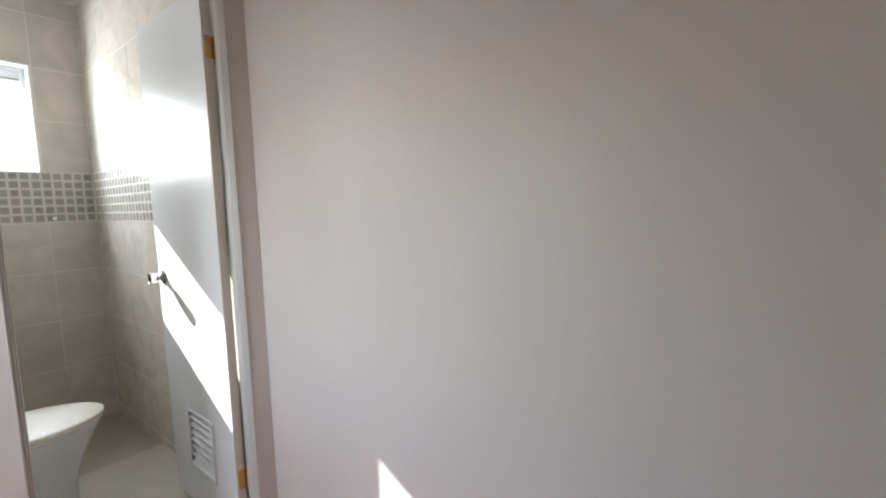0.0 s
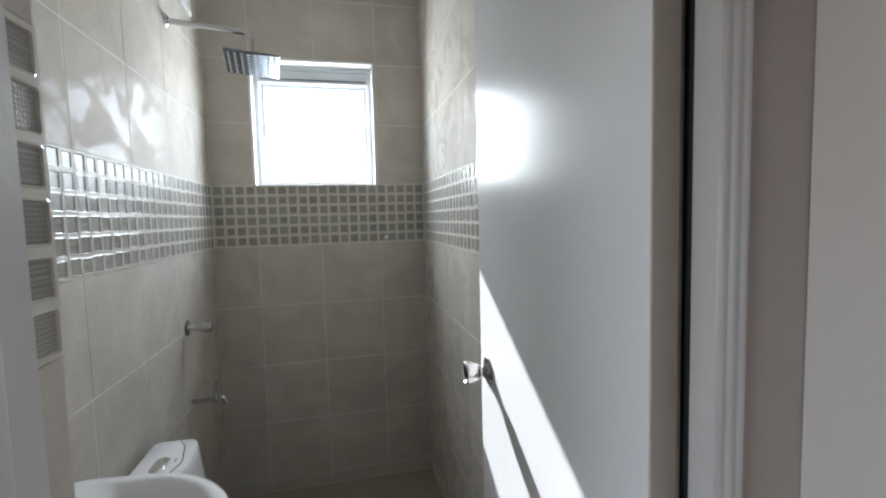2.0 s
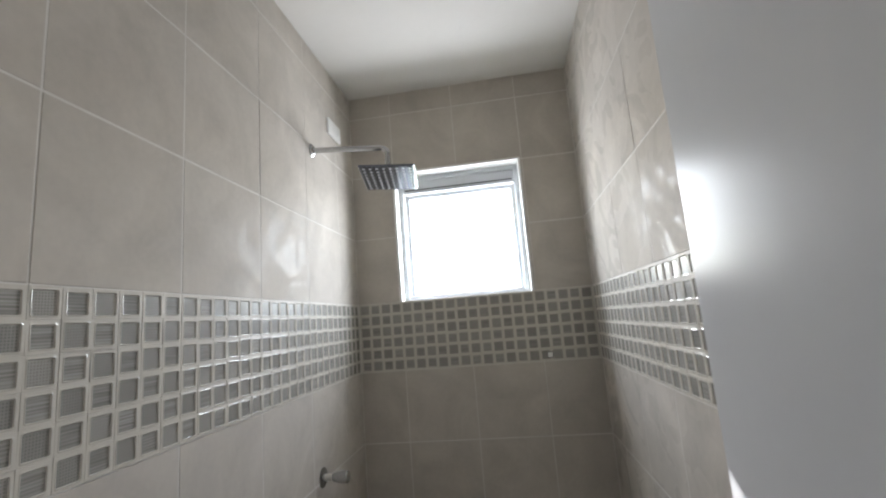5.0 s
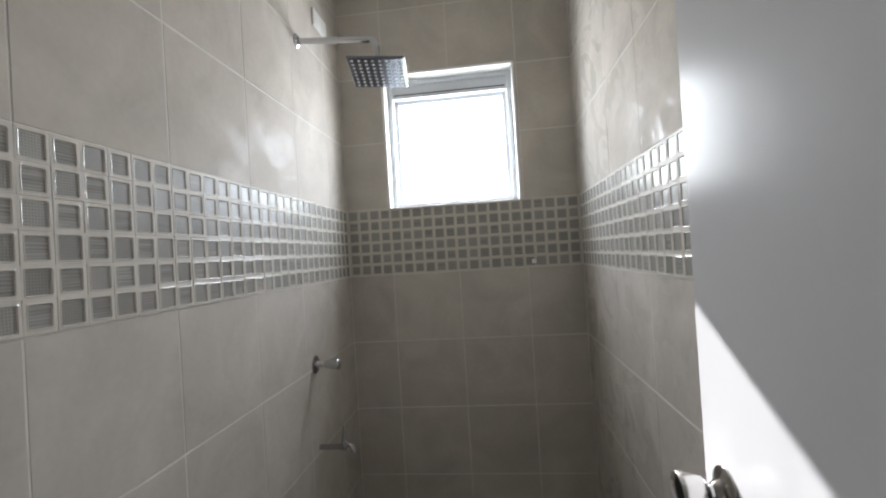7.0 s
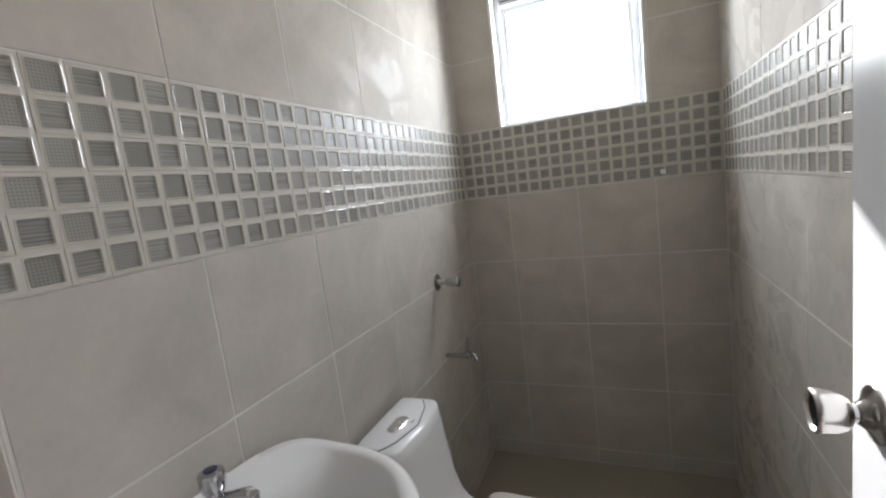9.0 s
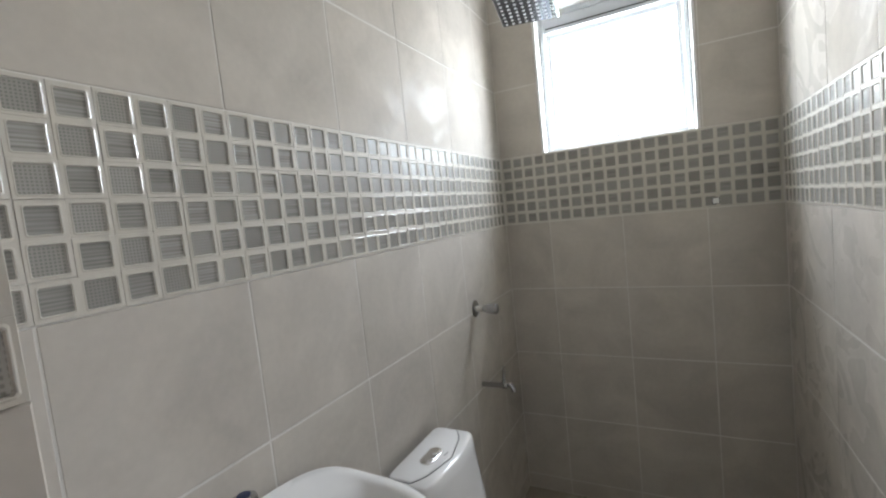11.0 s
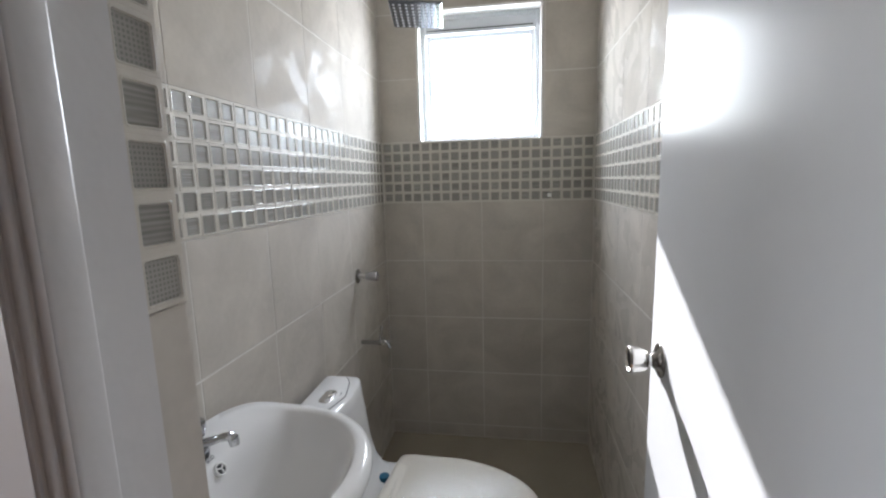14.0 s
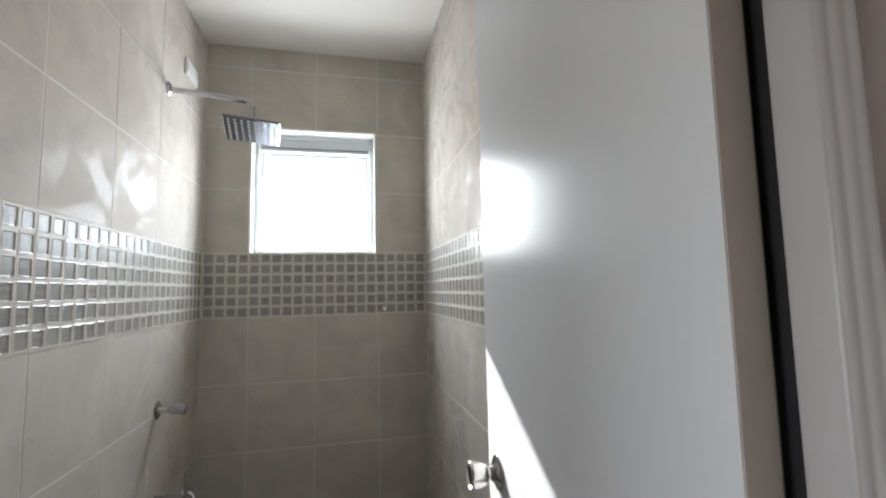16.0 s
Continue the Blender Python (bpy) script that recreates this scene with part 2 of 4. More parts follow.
def mesh_of(name, bm, materials, smooth=True, angle=35):
    bmesh.ops.recalc_face_normals(bm, faces=bm.faces[:])
    if name == "wrap" and sum(f.normal.z * f.calc_area() for f in bm.faces) < 0:
        bmesh.ops.reverse_faces(bm, faces=bm.faces[:])
    me = bpy.data.meshes.new(name)
    bm.to_mesh(me)
    bm.free()
    for m in materials if isinstance(materials, (list, tuple)) else [materials]:
        me.materials.append(m)
    if smooth:
        me.shade_smooth()
        me.set_sharp_from_angle(angle=radians(angle))
    return me


def thing(name, at, label, category, group="", kind=""):
    """An empty at the thing's base, to hold its parts."""
    ob = tagged(new(name), label, category, group, kind)
    ob.empty_display_size = 0.05
    ob.location = at
    SPOT[ob.name] = Vector(at)
    return ob


def part(name, bm, materials, parent=None, label="", smooth=True, angle=35):
    """One mesh object, built in world places, under a thing or a part."""
    at = SPOT.get(parent.name, Vector()) if parent else Vector()
    bmesh.ops.translate(bm, verts=bm.verts[:], vec=-at)
    ob = new(name, mesh_of(name, bm, materials, smooth, angle))
    if parent:
        ob.parent = parent
    SPOT[ob.name] = at
    return tagged(ob, label)


def solid(name, bm, materials, label, category, kind="", group="", smooth=True, angle=35):
    return tagged(part(name, bm, materials, None, "", smooth, angle), label, category, group, kind)


def add_box(bm, x0, x1, y0, y1, z0, z1, bevel=0.0, seg=1):
    vs = [bm.verts.new((x, y, z)) for x in (x0, x1) for y in (y0, y1) for z in (z0, z1)]
    fs = [bm.faces.new([vs[i] for i in q]) for q in ((0, 1, 3, 2), (4, 6, 7, 5), (0, 4, 5, 1), (2, 3, 7, 6), (0, 2, 6, 4), (1, 5, 7, 3))]
    if bevel:
        es = list({e for f in fs for e in f.edges})
        bmesh.ops.bevel(bm, geom=es, offset=bevel, segments=seg, profile=0.5, affect="EDGES")
    return vs


def box(*a, **k):
    bm = bmesh.new()
    add_box(bm, *a, **k)
    return bm


def add_loft(bm, rings, cap0=True, cap1=True):
    made = [[bm.verts.new(p) for p in r] for r in rings]
    n = len(made[0])
    for a, b in zip(made, made[1:]):
        for i in range(n):
            bm.faces.new((a[i], a[(i + 1) % n], b[(i + 1) % n], b[i]))
    if cap0:
        bm.faces.new(made[0][::-1])
    if cap1:
        bm.faces.new(made[-1])
    return made


def loft(rings, cap0=True, cap1=True):
    bm = bmesh.new()
    add_loft(bm, rings, cap0, cap1)
    return bm


def add_lathe(bm, origin, axis, profile, seg=28, closed=True):
    """profile: (radius, distance along the axis), from the base outwards."""
    q = Vector(axis).normalized().to_track_quat("Z", "Y").to_matrix()
    rings = []
    for r, d in profile:
        r = max(r, 1e-4)
        rings.append([Vector(origin) + q @ Vector((r * math.cos(2 * math.pi * i / seg), r * math.sin(2 * math.pi * i / seg), d)) for i in range(seg)])
    return add_loft(bm, rings, closed, closed)


def lathe(origin, axis, profile, seg=28, closed=True):
    bm = bmesh.new()
    add_lathe(bm, origin, axis, profile, seg, closed)
    return bm


def tube(points, r, seg=12):
    pts = [Vector(p) for p in points]
    rings = []
    for i, p in enumerate(pts):
        d = (pts[min(i + 1, len(pts) - 1)] - pts[max(i - 1, 0)]).normalized()
        up = Vector((0, 1, 0)) if abs(d.y) < 0.9 else Vector((1, 0, 0))
        u = d.cross(up).normalized()
        v = u.cross(d)
        rr = r[i] if isinstance(r, (list, tuple)) else r
        rings.append([p + u * (rr * math.cos(2 * math.pi * k / seg)) + v * (rr * math.sin(2 * math.pi * k / seg)) for k in range(seg)])
    return loft(rings)


# ---- the large structure ----
W, BACK, DOOR_IN, DOOR_OUT, TOP = 1.04, 4.0, 2.165, 2.010, 2.58
WX0, WX1, WZ0, WZ1 = 0.207, 0.783, 1.572, 2.17
HALL_X, HALL_Y = -0.55, -3.5
HEAD = 2.065
G = 0.0007  # depth of the joints behind the tile faces

bm = bmesh.new()
add_box(bm, -0.12, W + 0.12, BACK + G, BACK + 0.15, -0.1, WZ0 - 0.012)
add_box(bm, -0.12, W + 0.12, BACK + G, BACK + 0.15, WZ1 + 0.012, TOP)
add_box(bm, -0.12, WX0 - 0.012, BACK + G, BACK + 0.15, WZ0 - 0.012, WZ1 + 0.012)
add_box(bm, WX1 + 0.012, W + 0.12, BACK + G, BACK + 0.15, WZ0 - 0.012, WZ1 + 0.012)
wall_back = solid("wall_back", bm, GROUT, "grey tiled shower wall with pale grout round a window", "wall", "structure", smooth=False)
wall_left = solid("wall_left", box(-0.12, -G, DOOR_IN, BACK + G, -0.1, TOP), GROUT, "grey tiled wall with a mosaic band behind the basin", "wall", "structure", smooth=False)
wall_right = solid("wall_right", box(W + G, W + 0.12, DOOR_IN - 0.06, BACK + G, -0.1, TOP), GROUT, "grey tiled wall with a mosaic band behind the open door", "wall", "structure", smooth=False)

bm = bmesh.new()
add_box(bm, HALL_X, 0.335, DOOR_OUT, DOOR_IN, -0.1, TOP)
add_box(bm, 0.335, 0.3574, DOOR_OUT, 2.0188, -0.1, HEAD)
add_box(bm, 0.9576, 0.975, DOOR_OUT, 2.0188, -0.1, HEAD)
add_box(bm, 0.975, 1.16, DOOR_OUT, DOOR_IN - 0.061, -0.1, TOP)
add_box(bm, 0.335, 0.975, DOOR_OUT, DOOR_IN, 2.10, TOP)
wall_door = solid("wall_door", bm, PAINT, "painted grey-beige wall round the bathroom doorway", "wall", "structure", smooth=False)
solid("wall_hall_right", box(1.030, 1.16, HALL_Y, DOOR_OUT - 0.001, -0.1, TOP), PAINT, "smooth pale grey satin painted hall wall", "wall", "structure", smooth=False)
solid("wall_hall_end", box(HALL_X - 0.12, 1.16, HALL_Y - 0.12, HALL_Y, -0.1, TOP), PAINT, "plain painted hall end wall", "wall", "structure", smooth=False)
# unseen hall wall; the opening is made up for the fill lamp
bm = bmesh.new()
for y0, y1, z0, z1 in ((HALL_Y, 1.45, -0.1, TOP), (1.95, DOOR_IN, -0.1, TOP), (1.45, 1.95, -0.1, 0.9), (1.45, 1.95, 1.7, TOP)):
    add_box(bm, HALL_X - 0.12, HALL_X, y0, y1, z0, z1)
solid("wall_hall_left", bm, PAINT, "plain painted hall wall, out of view, with an added light opening", "wall", "structure", smooth=False)

solid("ceiling", box(-0.12, W + 0.12, DOOR_OUT, BACK + 0.15, TOP, TOP + 0.1), CEILING, "smooth off-white painted bathroom ceiling", "ceiling", "structure", smooth=False)
solid("ceiling_hall", box(HALL_X - 0.12, 1.16, HALL_Y - 0.12, DOOR_OUT, TOP, TOP + 0.1), CEILING, "plain white painted hall ceiling", "ceiling", "structure", smooth=False)
# made-up overhang, out of view, trims the high sky over the window
solid("added_eave", box(-2.2, 2.2, BACK + 0.15, 4.45, TOP, TOP + 0.1), OUTER, "plain rendered overhang added outside the window, out of view", "roof", "structure", smooth=False)
# ground sheet never in view, added for light bounced up from outdoors
solid("ground", box(-300, 300, -300, 300, -0.4, -0.101), SOIL, "brown ground sheet, out of view, added to bounce light", "ground", "structure", smooth=False)

solid("floor_shower", box(0, W, 3.21, BACK, -0.1, 0.0), SHOWER_FLOOR, "smooth brownish shower floor set slightly lower", "floor", "structure", smooth=False)
solid("floor", box(0, W, DOOR_IN - 0.02, 3.21, -0.1, 0.03, bevel=0.004), FLOOR, "smooth beige bathroom floor", "floor", "structure", smooth=False)
solid("floor_hall", box(HALL_X, 1.030, HALL_Y, DOOR_IN - 0.02, -0.1, 0.03), HALL_FLOOR, "smooth hall floor, out of view, coloured warm to tint bounced light", "floor", "structure", smooth=False)

# ---- window ----
win = thing("window_1", (0.495, 4.09, WZ0), "white framed awning window glaring with daylight", "window", kind="structure")
bm = bmesh.new()
for a in ((WX0 - 0.011, WX0, BACK - 0.002, 4.15, WZ0 - 0.011, WZ1 + 0.011), (WX1, WX1 + 0.011, BACK - 0.002, 4.15, WZ0 - 0.011, WZ1 + 0.011),
          (WX0, WX1, BACK - 0.002, 4.15, WZ1, WZ1 + 0.011), (WX0, WX1, BACK - 0.002, 4.15, WZ0 - 0.011, WZ0)):
    add_box(bm, *a, bevel=0.002)
part("reveal", bm, PLASTER, win, "rough white plastered reveal", smooth=False)


def bar_frame(x0, x1, z0, z1, y0, y1, w, bevel=0.003):
    bm = bmesh.new()
    for a in ((x0, x0 + w, y0, y1, z0, z1), (x1 - w, x1, y0, y1, z0, z1), (x0 + w, x1 - w, y0, y1, z0, z0 + w), (x0 + w, x1 - w, y0, y1, z1 - w, z1)):
        add_box(bm, *a, bevel=bevel)
    return bm


part("window_frame", bar_frame(WX0 + 0.001, WX1 - 0.001, WZ0 + 0.001, WZ1 - 0.001, 4.065, 4.105, 0.022), ALU, win)
part("head_bar", box(WX0 + 0.023, WX1 - 0.023, 4.072, 4.107, WZ1 - 0.083, WZ1 - 0.0235, bevel=0.002), ALU, win)
sash = part("sash", bar_frame(WX0 + 0.020, WX1 - 0.020, WZ0 + 0.004, WZ1 - 0.080, 4.108, 4.135, 0.022), ALU, win, "white awning sash")
part("pane", box(WX0 + 0.042, WX1 - 0.042, 4.119, 4.123, WZ0 + 0.024, WZ1 - 0.100), GLASS, sash, smooth=False).visible_shadow = False
part("head_gap", box(WX0 + 0.03, WX1 - 0.03, 4.0708, 4.0722, WZ1 - 0.069, WZ1 - 0.064), DARK, win, "thin dark joint line over the sash", smooth=False)
for sx in (WX0 + 0.024, WX1 - 0.032):
    part("stay_arm", box(sx, sx + 0.008, 4.098, 4.107, 1.88, 2.10, bevel=0.001), STEEL, win, "thin steel stay arm", smooth=False)
bm = lathe((0.50, 4.098, WZ0 + 0.035), (0, -1, 0), [(0.011, 0), (0.011, 0.012), (0.006, 0.016)])
add_box(bm, 0.475, 0.525, 4.075, 4.085, WZ0 + 0.029, WZ0 + 0.041, bevel=0.003)
part("latch", bm, ALU, win)

# ---- door frame ----
frame_ob = thing("door_frame", (0.36, 2.0, 0.03), "white painted wooden door frame with a moulded edge", "door frame", kind="structure")


def bead(x, side, deep=1.0):
    """A fluted moulding across the jamb's outer corner, from the stop to the hall wall."""
    a, d, n = Vector((x, 2.019)), Vector((-side * 0.0165, -0.0135)), Vector((side * 0.633, -0.774))
    prof = [(0.0, 0.0), (0.04, 0.0018), (0.14, 0.0030), (0.24, 0.0022), (0.29, -0.0006), (0.36, -0.0008), (0.42, 0.0026), (0.53, 0.0040), (0.64, 0.0030), (0.70, -0.0004), (0.78, -0.0004), (0.84, 0.0020), (0.95, 0.0018), (1.0, 0.0)]
    ring = [a + d * s + n * (h * deep) for s, h in prof] + [Vector((x - side * 0.0160, 2.0190))]
    return [[(p.x, p.y, z) for p in ring] for z in (0.03, HEAD + 0.02)]


bm = bmesh.new()
add_box(bm, 0.335, 0.360, 2.0196, 2.106, 0.03, HEAD + 0.03, bevel=0.002)
part("jamb", bm, FRAME_PAINT, frame_ob, smooth=False)
bm = box(0.360, 0.374, 2.0194, 2.049, 0.03, HEAD, bevel=0.004, seg=3)
part("door_stop", bm, FRAME_PAINT, frame_ob)
part("moulding", loft(bead(0.374, 1, 0.75)), MOULD_GREY, frame_ob, "dark fluted moulding", angle=50)
bm = box(0.955, 0.975, 2.0196, 2.080, 0.03, HEAD + 0.03, bevel=0.002)
part("jamb", bm, FRAME_PAINT, frame_ob, smooth=False)
# near-black strip stands in for deep shade in the hinge gap
part("rabbet_shade", box(0.9535, 0.9548, 2.0555, 2.079, 0.03, HEAD), DARK, frame_ob, "near-black strip painting the shade behind the hinges", smooth=False)
bm = box(0.941, 0.955, 2.0194, 2.055, 0.03, HEAD, bevel=0.004, seg=3)
part("door_stop", bm, FRAME_PAINT, frame_ob)
part("moulding", loft(bead(0.941, -1, 0.2)), FRAME_PAINT, frame_ob, angle=50)
part("frame_head", box(0.335, 0.975, DOOR_OUT - 0.001, 2.106, HEAD, HEAD + 0.035, bevel=0.002), FRAME_PAINT, frame_ob, smooth=False)
part("moulding", box(0.346, 0.970, DOOR_OUT - 0.007, DOOR_OUT, HEAD + 0.02, HEAD + 0.042, bevel=0.002, seg=2), MOULD_GREY, frame_ob)

plate = thing("strike_plate", (0.361, 2.077, 1.028), "steel strike plate with two screws and a blue smear", "strike plate")
bm = bmesh.new()
for y0, y1, z0, z1 in ((2.062, 2.068, 0.996, 1.058), (2.086, 2.094, 0.996, 1.058), (2.068, 2.086, 0.996, 1.013), (2.068, 2.086, 1.041, 1.058)):
    add_box(bm, 0.3602, 0.3622, y0, y1, z0, z1)
part("plate", bm, STEEL, plate, smooth=False)
part("lip", box(0.3602, 0.3632, 2.094, 2.099, 1.005, 1.049, bevel=0.0012), STEEL, plate)
part("bolt_hole", box(0.3603, 0.3609, 2.068, 2.086, 1.013, 1.041), DARK, plate, "dark bolt hole", smooth=False)
for z in (1.0045, 1.0495):
    part("screw", lathe((0.3622, 2.077, z), (1, 0, 0), [(0.0045, 0), (0.004, 0.0008), (0.0015, 0.0012)], 14), CHROME, plate)
part("tape", box(0.3624, 0.3628, 2.080, 2.090, 0.997, 1.003), BLUE, plate, "scrap of blue tape", smooth=False)

# ---- door ----
DX0, DX1, DY0, DY1, DZ0, DZ1 = 0.909, 0.9415, 2.070, 2.671, 0.065, 2.061
VY0, VY1, VZ0, VZ1 = 2.238, 2.486, 0.238, 0.495
door = thing("door_1", (0.945, 2.066, DZ0), "open white enamelled flush door with a louvred vent", "door", kind="structure")
bm = bmesh.new()
for a in ((DY0, VY0, DZ0, DZ1), (VY1, DY1, DZ0, DZ1), (VY0, VY1, DZ0, VZ0), (VY0, VY1, VZ1, DZ1)):
    add_box(bm, DX0, DX1, a[0], a[1], a[2], a[3])
bmesh.ops.remove_doubles(bm, verts=bm.verts[:], dist=1e-5)
part("leaf", bm, ENAMEL, door, smooth=False)
bm = bmesh.new()
for a in ((VY0, VY0 + 0.014, VZ0, VZ1), (VY1 - 0.014, VY1, VZ0, VZ1), (VY0 + 0.014, VY1 - 0.014, VZ0, VZ0 + 0.014), (VY0 + 0.014, VY1 - 0.014, VZ1 - 0.014, VZ1)):
    add_box(bm, DX0 - 0.003, DX0 + 0.02, *a, bevel=0.002)
part("hinge_edge", box(DX0 + 0.001, DX1 - 0.001, DY0 - 0.0012, DY0 - 0.0001, DZ0 + 0.001, DZ1 - 0.001), EDGE, door, "beige unpainted hinge edge", smooth=False)
vent = part("vent_frame", bm, ENAMEL, door)
# near-black sheet put in for the shade seen between the slats
part("vent_shade", box(DX1 - 0.004, DX1 - 0.001, VY0, VY1, VZ0, VZ1), DARK, vent, smooth=False)
for i in range(7):
    z = VZ0 + 0.018 + i * 0.0325
    ring = [(DX0 - 0.001, z + 0.004), (DX0 + 0.002, z), (DX0 + 0.016, z + 0.010), (DX0 + 0.014, z + 0.014)]
    part("slat", loft([[(x, y, zz) for x, zz in ring] for y in (VY0 + 0.012, VY1 - 0.012)]), ENAMEL, vent, smooth=False)
KY, KZ = 2.616, 1.041
rose = part("rose", lathe((DX0, KY, KZ), (-1, 0, 0), [(0.031, 0), (0.031, 0.002), (0.0297, 0.0036), (0.023, 0.006), (0.0165, 0.010), (0.0125, 0.015), (0.0112, 0.0165)], 36), DARK_STEEL, door, "round steel rose")
part("neck", lathe((DX0 - 0.012, KY, KZ), (-1, 0, 0), [(0.0100, 0), (0.0100, 0.012)], 24), CHROME, rose)
part("knob", lathe((DX0 - 0.021, KY, KZ), (-1, 0, 0), [(0.011, 0), (0.0155, 0.0024), (0.0200, 0.008), (0.0228, 0.017), (0.0245, 0.028), (0.0248, 0.033), (0.0241, 0.0350), (0.0216, 0.0355), (0.0195, 0.033), (0.0178, 0.020), (0.0, 0.018)], 36), SATIN, door, "shiny tulip-shaped metal knob")
# the steel hollow is lined near-black to paint the shade inside it
part("knob_hollow_shade", lathe((DX0 - 0.021, KY, KZ), (-1, 0, 0), [(0.0188, 0.0315), (0.0174, 0.0205), (0.0, 0.0195)], 32, False), DARK, door, "near-black lining for the shade in the knob's hollow end")
part("latch_plate", box(DX0 + 0.006, DX1 - 0.006, DY1 - 0.001, DY1 + 0.0015, KZ - 0.03, KZ + 0.03, bevel=0.0006), STEEL, door)
for z in (1.866, 0.325):
    bm = lathe((0.9470, 2.0620, z - 0.038), (0, 0, 1), [(0.0, 0), (0.0058, 0.001), (0.0058, 0.075), (0.0, 0.076)], 16)
    add_box(bm, 0.916, 0.9470, 2.0675, 2.0698, z - 0.036, z + 0.036)
    add_box(bm, 0.9440, 0.9534, 2.0535, 2.0555, z - 0.036, z + 0.036)
    part("hinge", bm, BRASS, door, "brass butt hinge")
door.rotation_euler[2] = radians(-0.86)

# ---- wash basin ----
SY = 2.467


def basin_ring(cx, front, back, half, z, n=64, sq_back=4.0, sq_front=2.15, lift=0.0):
    """A D-shaped ring round the basin: squarish towards the wall, round towards the room."""
    ring = []
    for i in range(n):
        a = 2 * math.pi * i / n
        c, s = math.cos(a), math.sin(a)
        e = sq_front if c > 0 else sq_back
        rx = front if c > 0 else back
        x = cx + rx * math.copysign(abs(c) ** (2 / e), c)
        y = SY + half * math.copysign(abs(s) ** (2 / e), s)
        high = 1.9 - 1.1 * min(1.0, max(0.0, (y - SY + 0.05) / 0.25))
        ring.append((x, y, z + lift * high * max(0.0, 0.14 - x) / 0.14))
    return ring


basin = thing("pedestal_basin", (0.13, SY, 0.03), "glossy white ceramic pedestal wash basin against tiled wall", "basin")
rings = [
    basin_ring(0.13, 0.075, 0.10, 0.10, 0.665),
    basin_ring(0.13, 0.11, 0.115, 0.125, 0.695),
    basin_ring(0.14, 0.188, 0.135, 0.180, 0.766),
    basin_ring(0.148, 0.236, 0.144, 0.220, 0.818),
    basin_ring(0.150, 0.246, 0.1465, 0.228, 0.847),
    basin_ring(0.150, 0.246, 0.1475, 0.229, 0.859, lift=0.0075),
    basin_ring(0.150, 0.241, 0.1465, 0.2275, 0.8685, lift=0.0105),
    basin_ring(0.150, 0.232, 0.143, 0.2225, 0.8725, lift=0.0120),
    basin_ring(0.156, 0.209, 0.130, 0.205, 0.872, lift=0.0105, sq_back=3.4),
    basin_ring(0.166, 0.194, 0.075, 0.198, 0.868, sq_back=3.0, lift=0.0090),
    basin_ring(0.182, 0.172, 0.078, 0.186, 0.855, sq_back=2.6),
    basin_ring(0.192, 0.155, 0.078, 0.172, 0.836, sq_back=2.3),
    basin_ring(0.196, 0.132, 0.075, 0.148, 0.806, sq_back=2.1),
    basin_ring(0.194, 0.098, 0.064, 0.108, 0.776, sq_back=2.0, sq_front=2),
    basin_ring(0.188, 0.055, 0.044, 0.060, 0.7575, sq_back=2.0, sq_front=2),
    basin_ring(0.184, 0.027, 0.027, 0.027, 0.7525, sq_back=2.0, sq_front=2),
    basin_ring(0.184, 0.025, 0.025, 0.025, 0.735, sq_back=2.0, sq_front=2),
]
part("bowl", loft(rings), PORCELAIN, basin, angle=60)
ped = []
for z, rx, ry, cx in ((0.03, 0.105, 0.090, 0.130), (0.06, 0.096, 0.078, 0.130), (0.20, 0.080, 0.060, 0.132), (0.45, 0.080, 0.060, 0.135), (0.62, 0.096, 0.078, 0.138), (0.70, 0.120, 0.104, 0.138)):
    ped.append([(cx - 0.006 + rx * math.copysign(abs(math.cos(a)) ** 0.7, math.cos(a)), SY + 0.030 + ry * math.copysign(abs(math.sin(a)) ** 0.8, math.sin(a)), z)
                for a in [2 * math.pi * i / 40 for i in range(40)]])
part("pedestal", loft(ped), PORCELAIN, basin, angle=60)
ring_part = part("drain_ring", lathe((0.184, SY, 0.7535), (0, 0, 1), [(0.033, -0.002), (0.032, 0.0015), (0.029, 0.0026), (0.0195, 0.0004), (0.0172, -0.002), (0.0172, -0.012)], 32, False), WASTE_RING, basin, "stained steel drain ring")
bm = bmesh.new()
for k in range(3):
    a = 2 * math.pi * k / 3 + 0.4
    p0, p1 = Vector((0.184 + 0.006 * math.cos(a), SY + 0.006 * math.sin(a), 0.7515)), Vector((0.184 + 0.0172 * math.cos(a), SY + 0.0172 * math.sin(a), 0.7515))
    side = Vector((-math.sin(a), math.cos(a), 0)) * 0.0011
    add_loft(bm, [[p0 - side, p0 + side, p0 + side + Vector((0, 0, 0.002)), p0 - side + Vector((0, 0, 0.002))], [p1 - side, p1 + side, p1 + side + Vector((0, 0, 0.002)), p1 - side + Vector((0, 0, 0.002))]])
add_lathe(bm, (0.184, SY, 0.751), (0, 0, 1), [(0.0045, 0), (0.0045, 0.003), (0.0072, 0.003), (0.0072, 0)], 16, False)
part("grate", bm, STEEL, ring_part)
part("drain_hole", lathe((0.184, SY, 0.7460), (0, 0, 1), [(0.0174, 0), (0.0174, 0.0006)], 24), DARK, ring_part, "dark drain hole")
ov_at, ov_ax = Vector((0.1085, SY + 0.013, 0.852)), Vector((0.80, 0, 0.60))
ov = part("overflow_ring", lathe(ov_at, ov_ax, [(0.0135, -0.003), (0.0135, 0.0012), (0.0118, 0.0026), (0.0098, 0.0018), (0.0092, 0.0005), (0.0, 0.0005)], 24), WHITE_PLASTIC, basin, "small white overflow ring")
part("overflow_hole", lathe(ov_at + ov_ax * 0.0006, ov_ax, [(0.0093, 0), (0.0093, 0.0006)], 20), DARK, ov, "dark overflow hole")
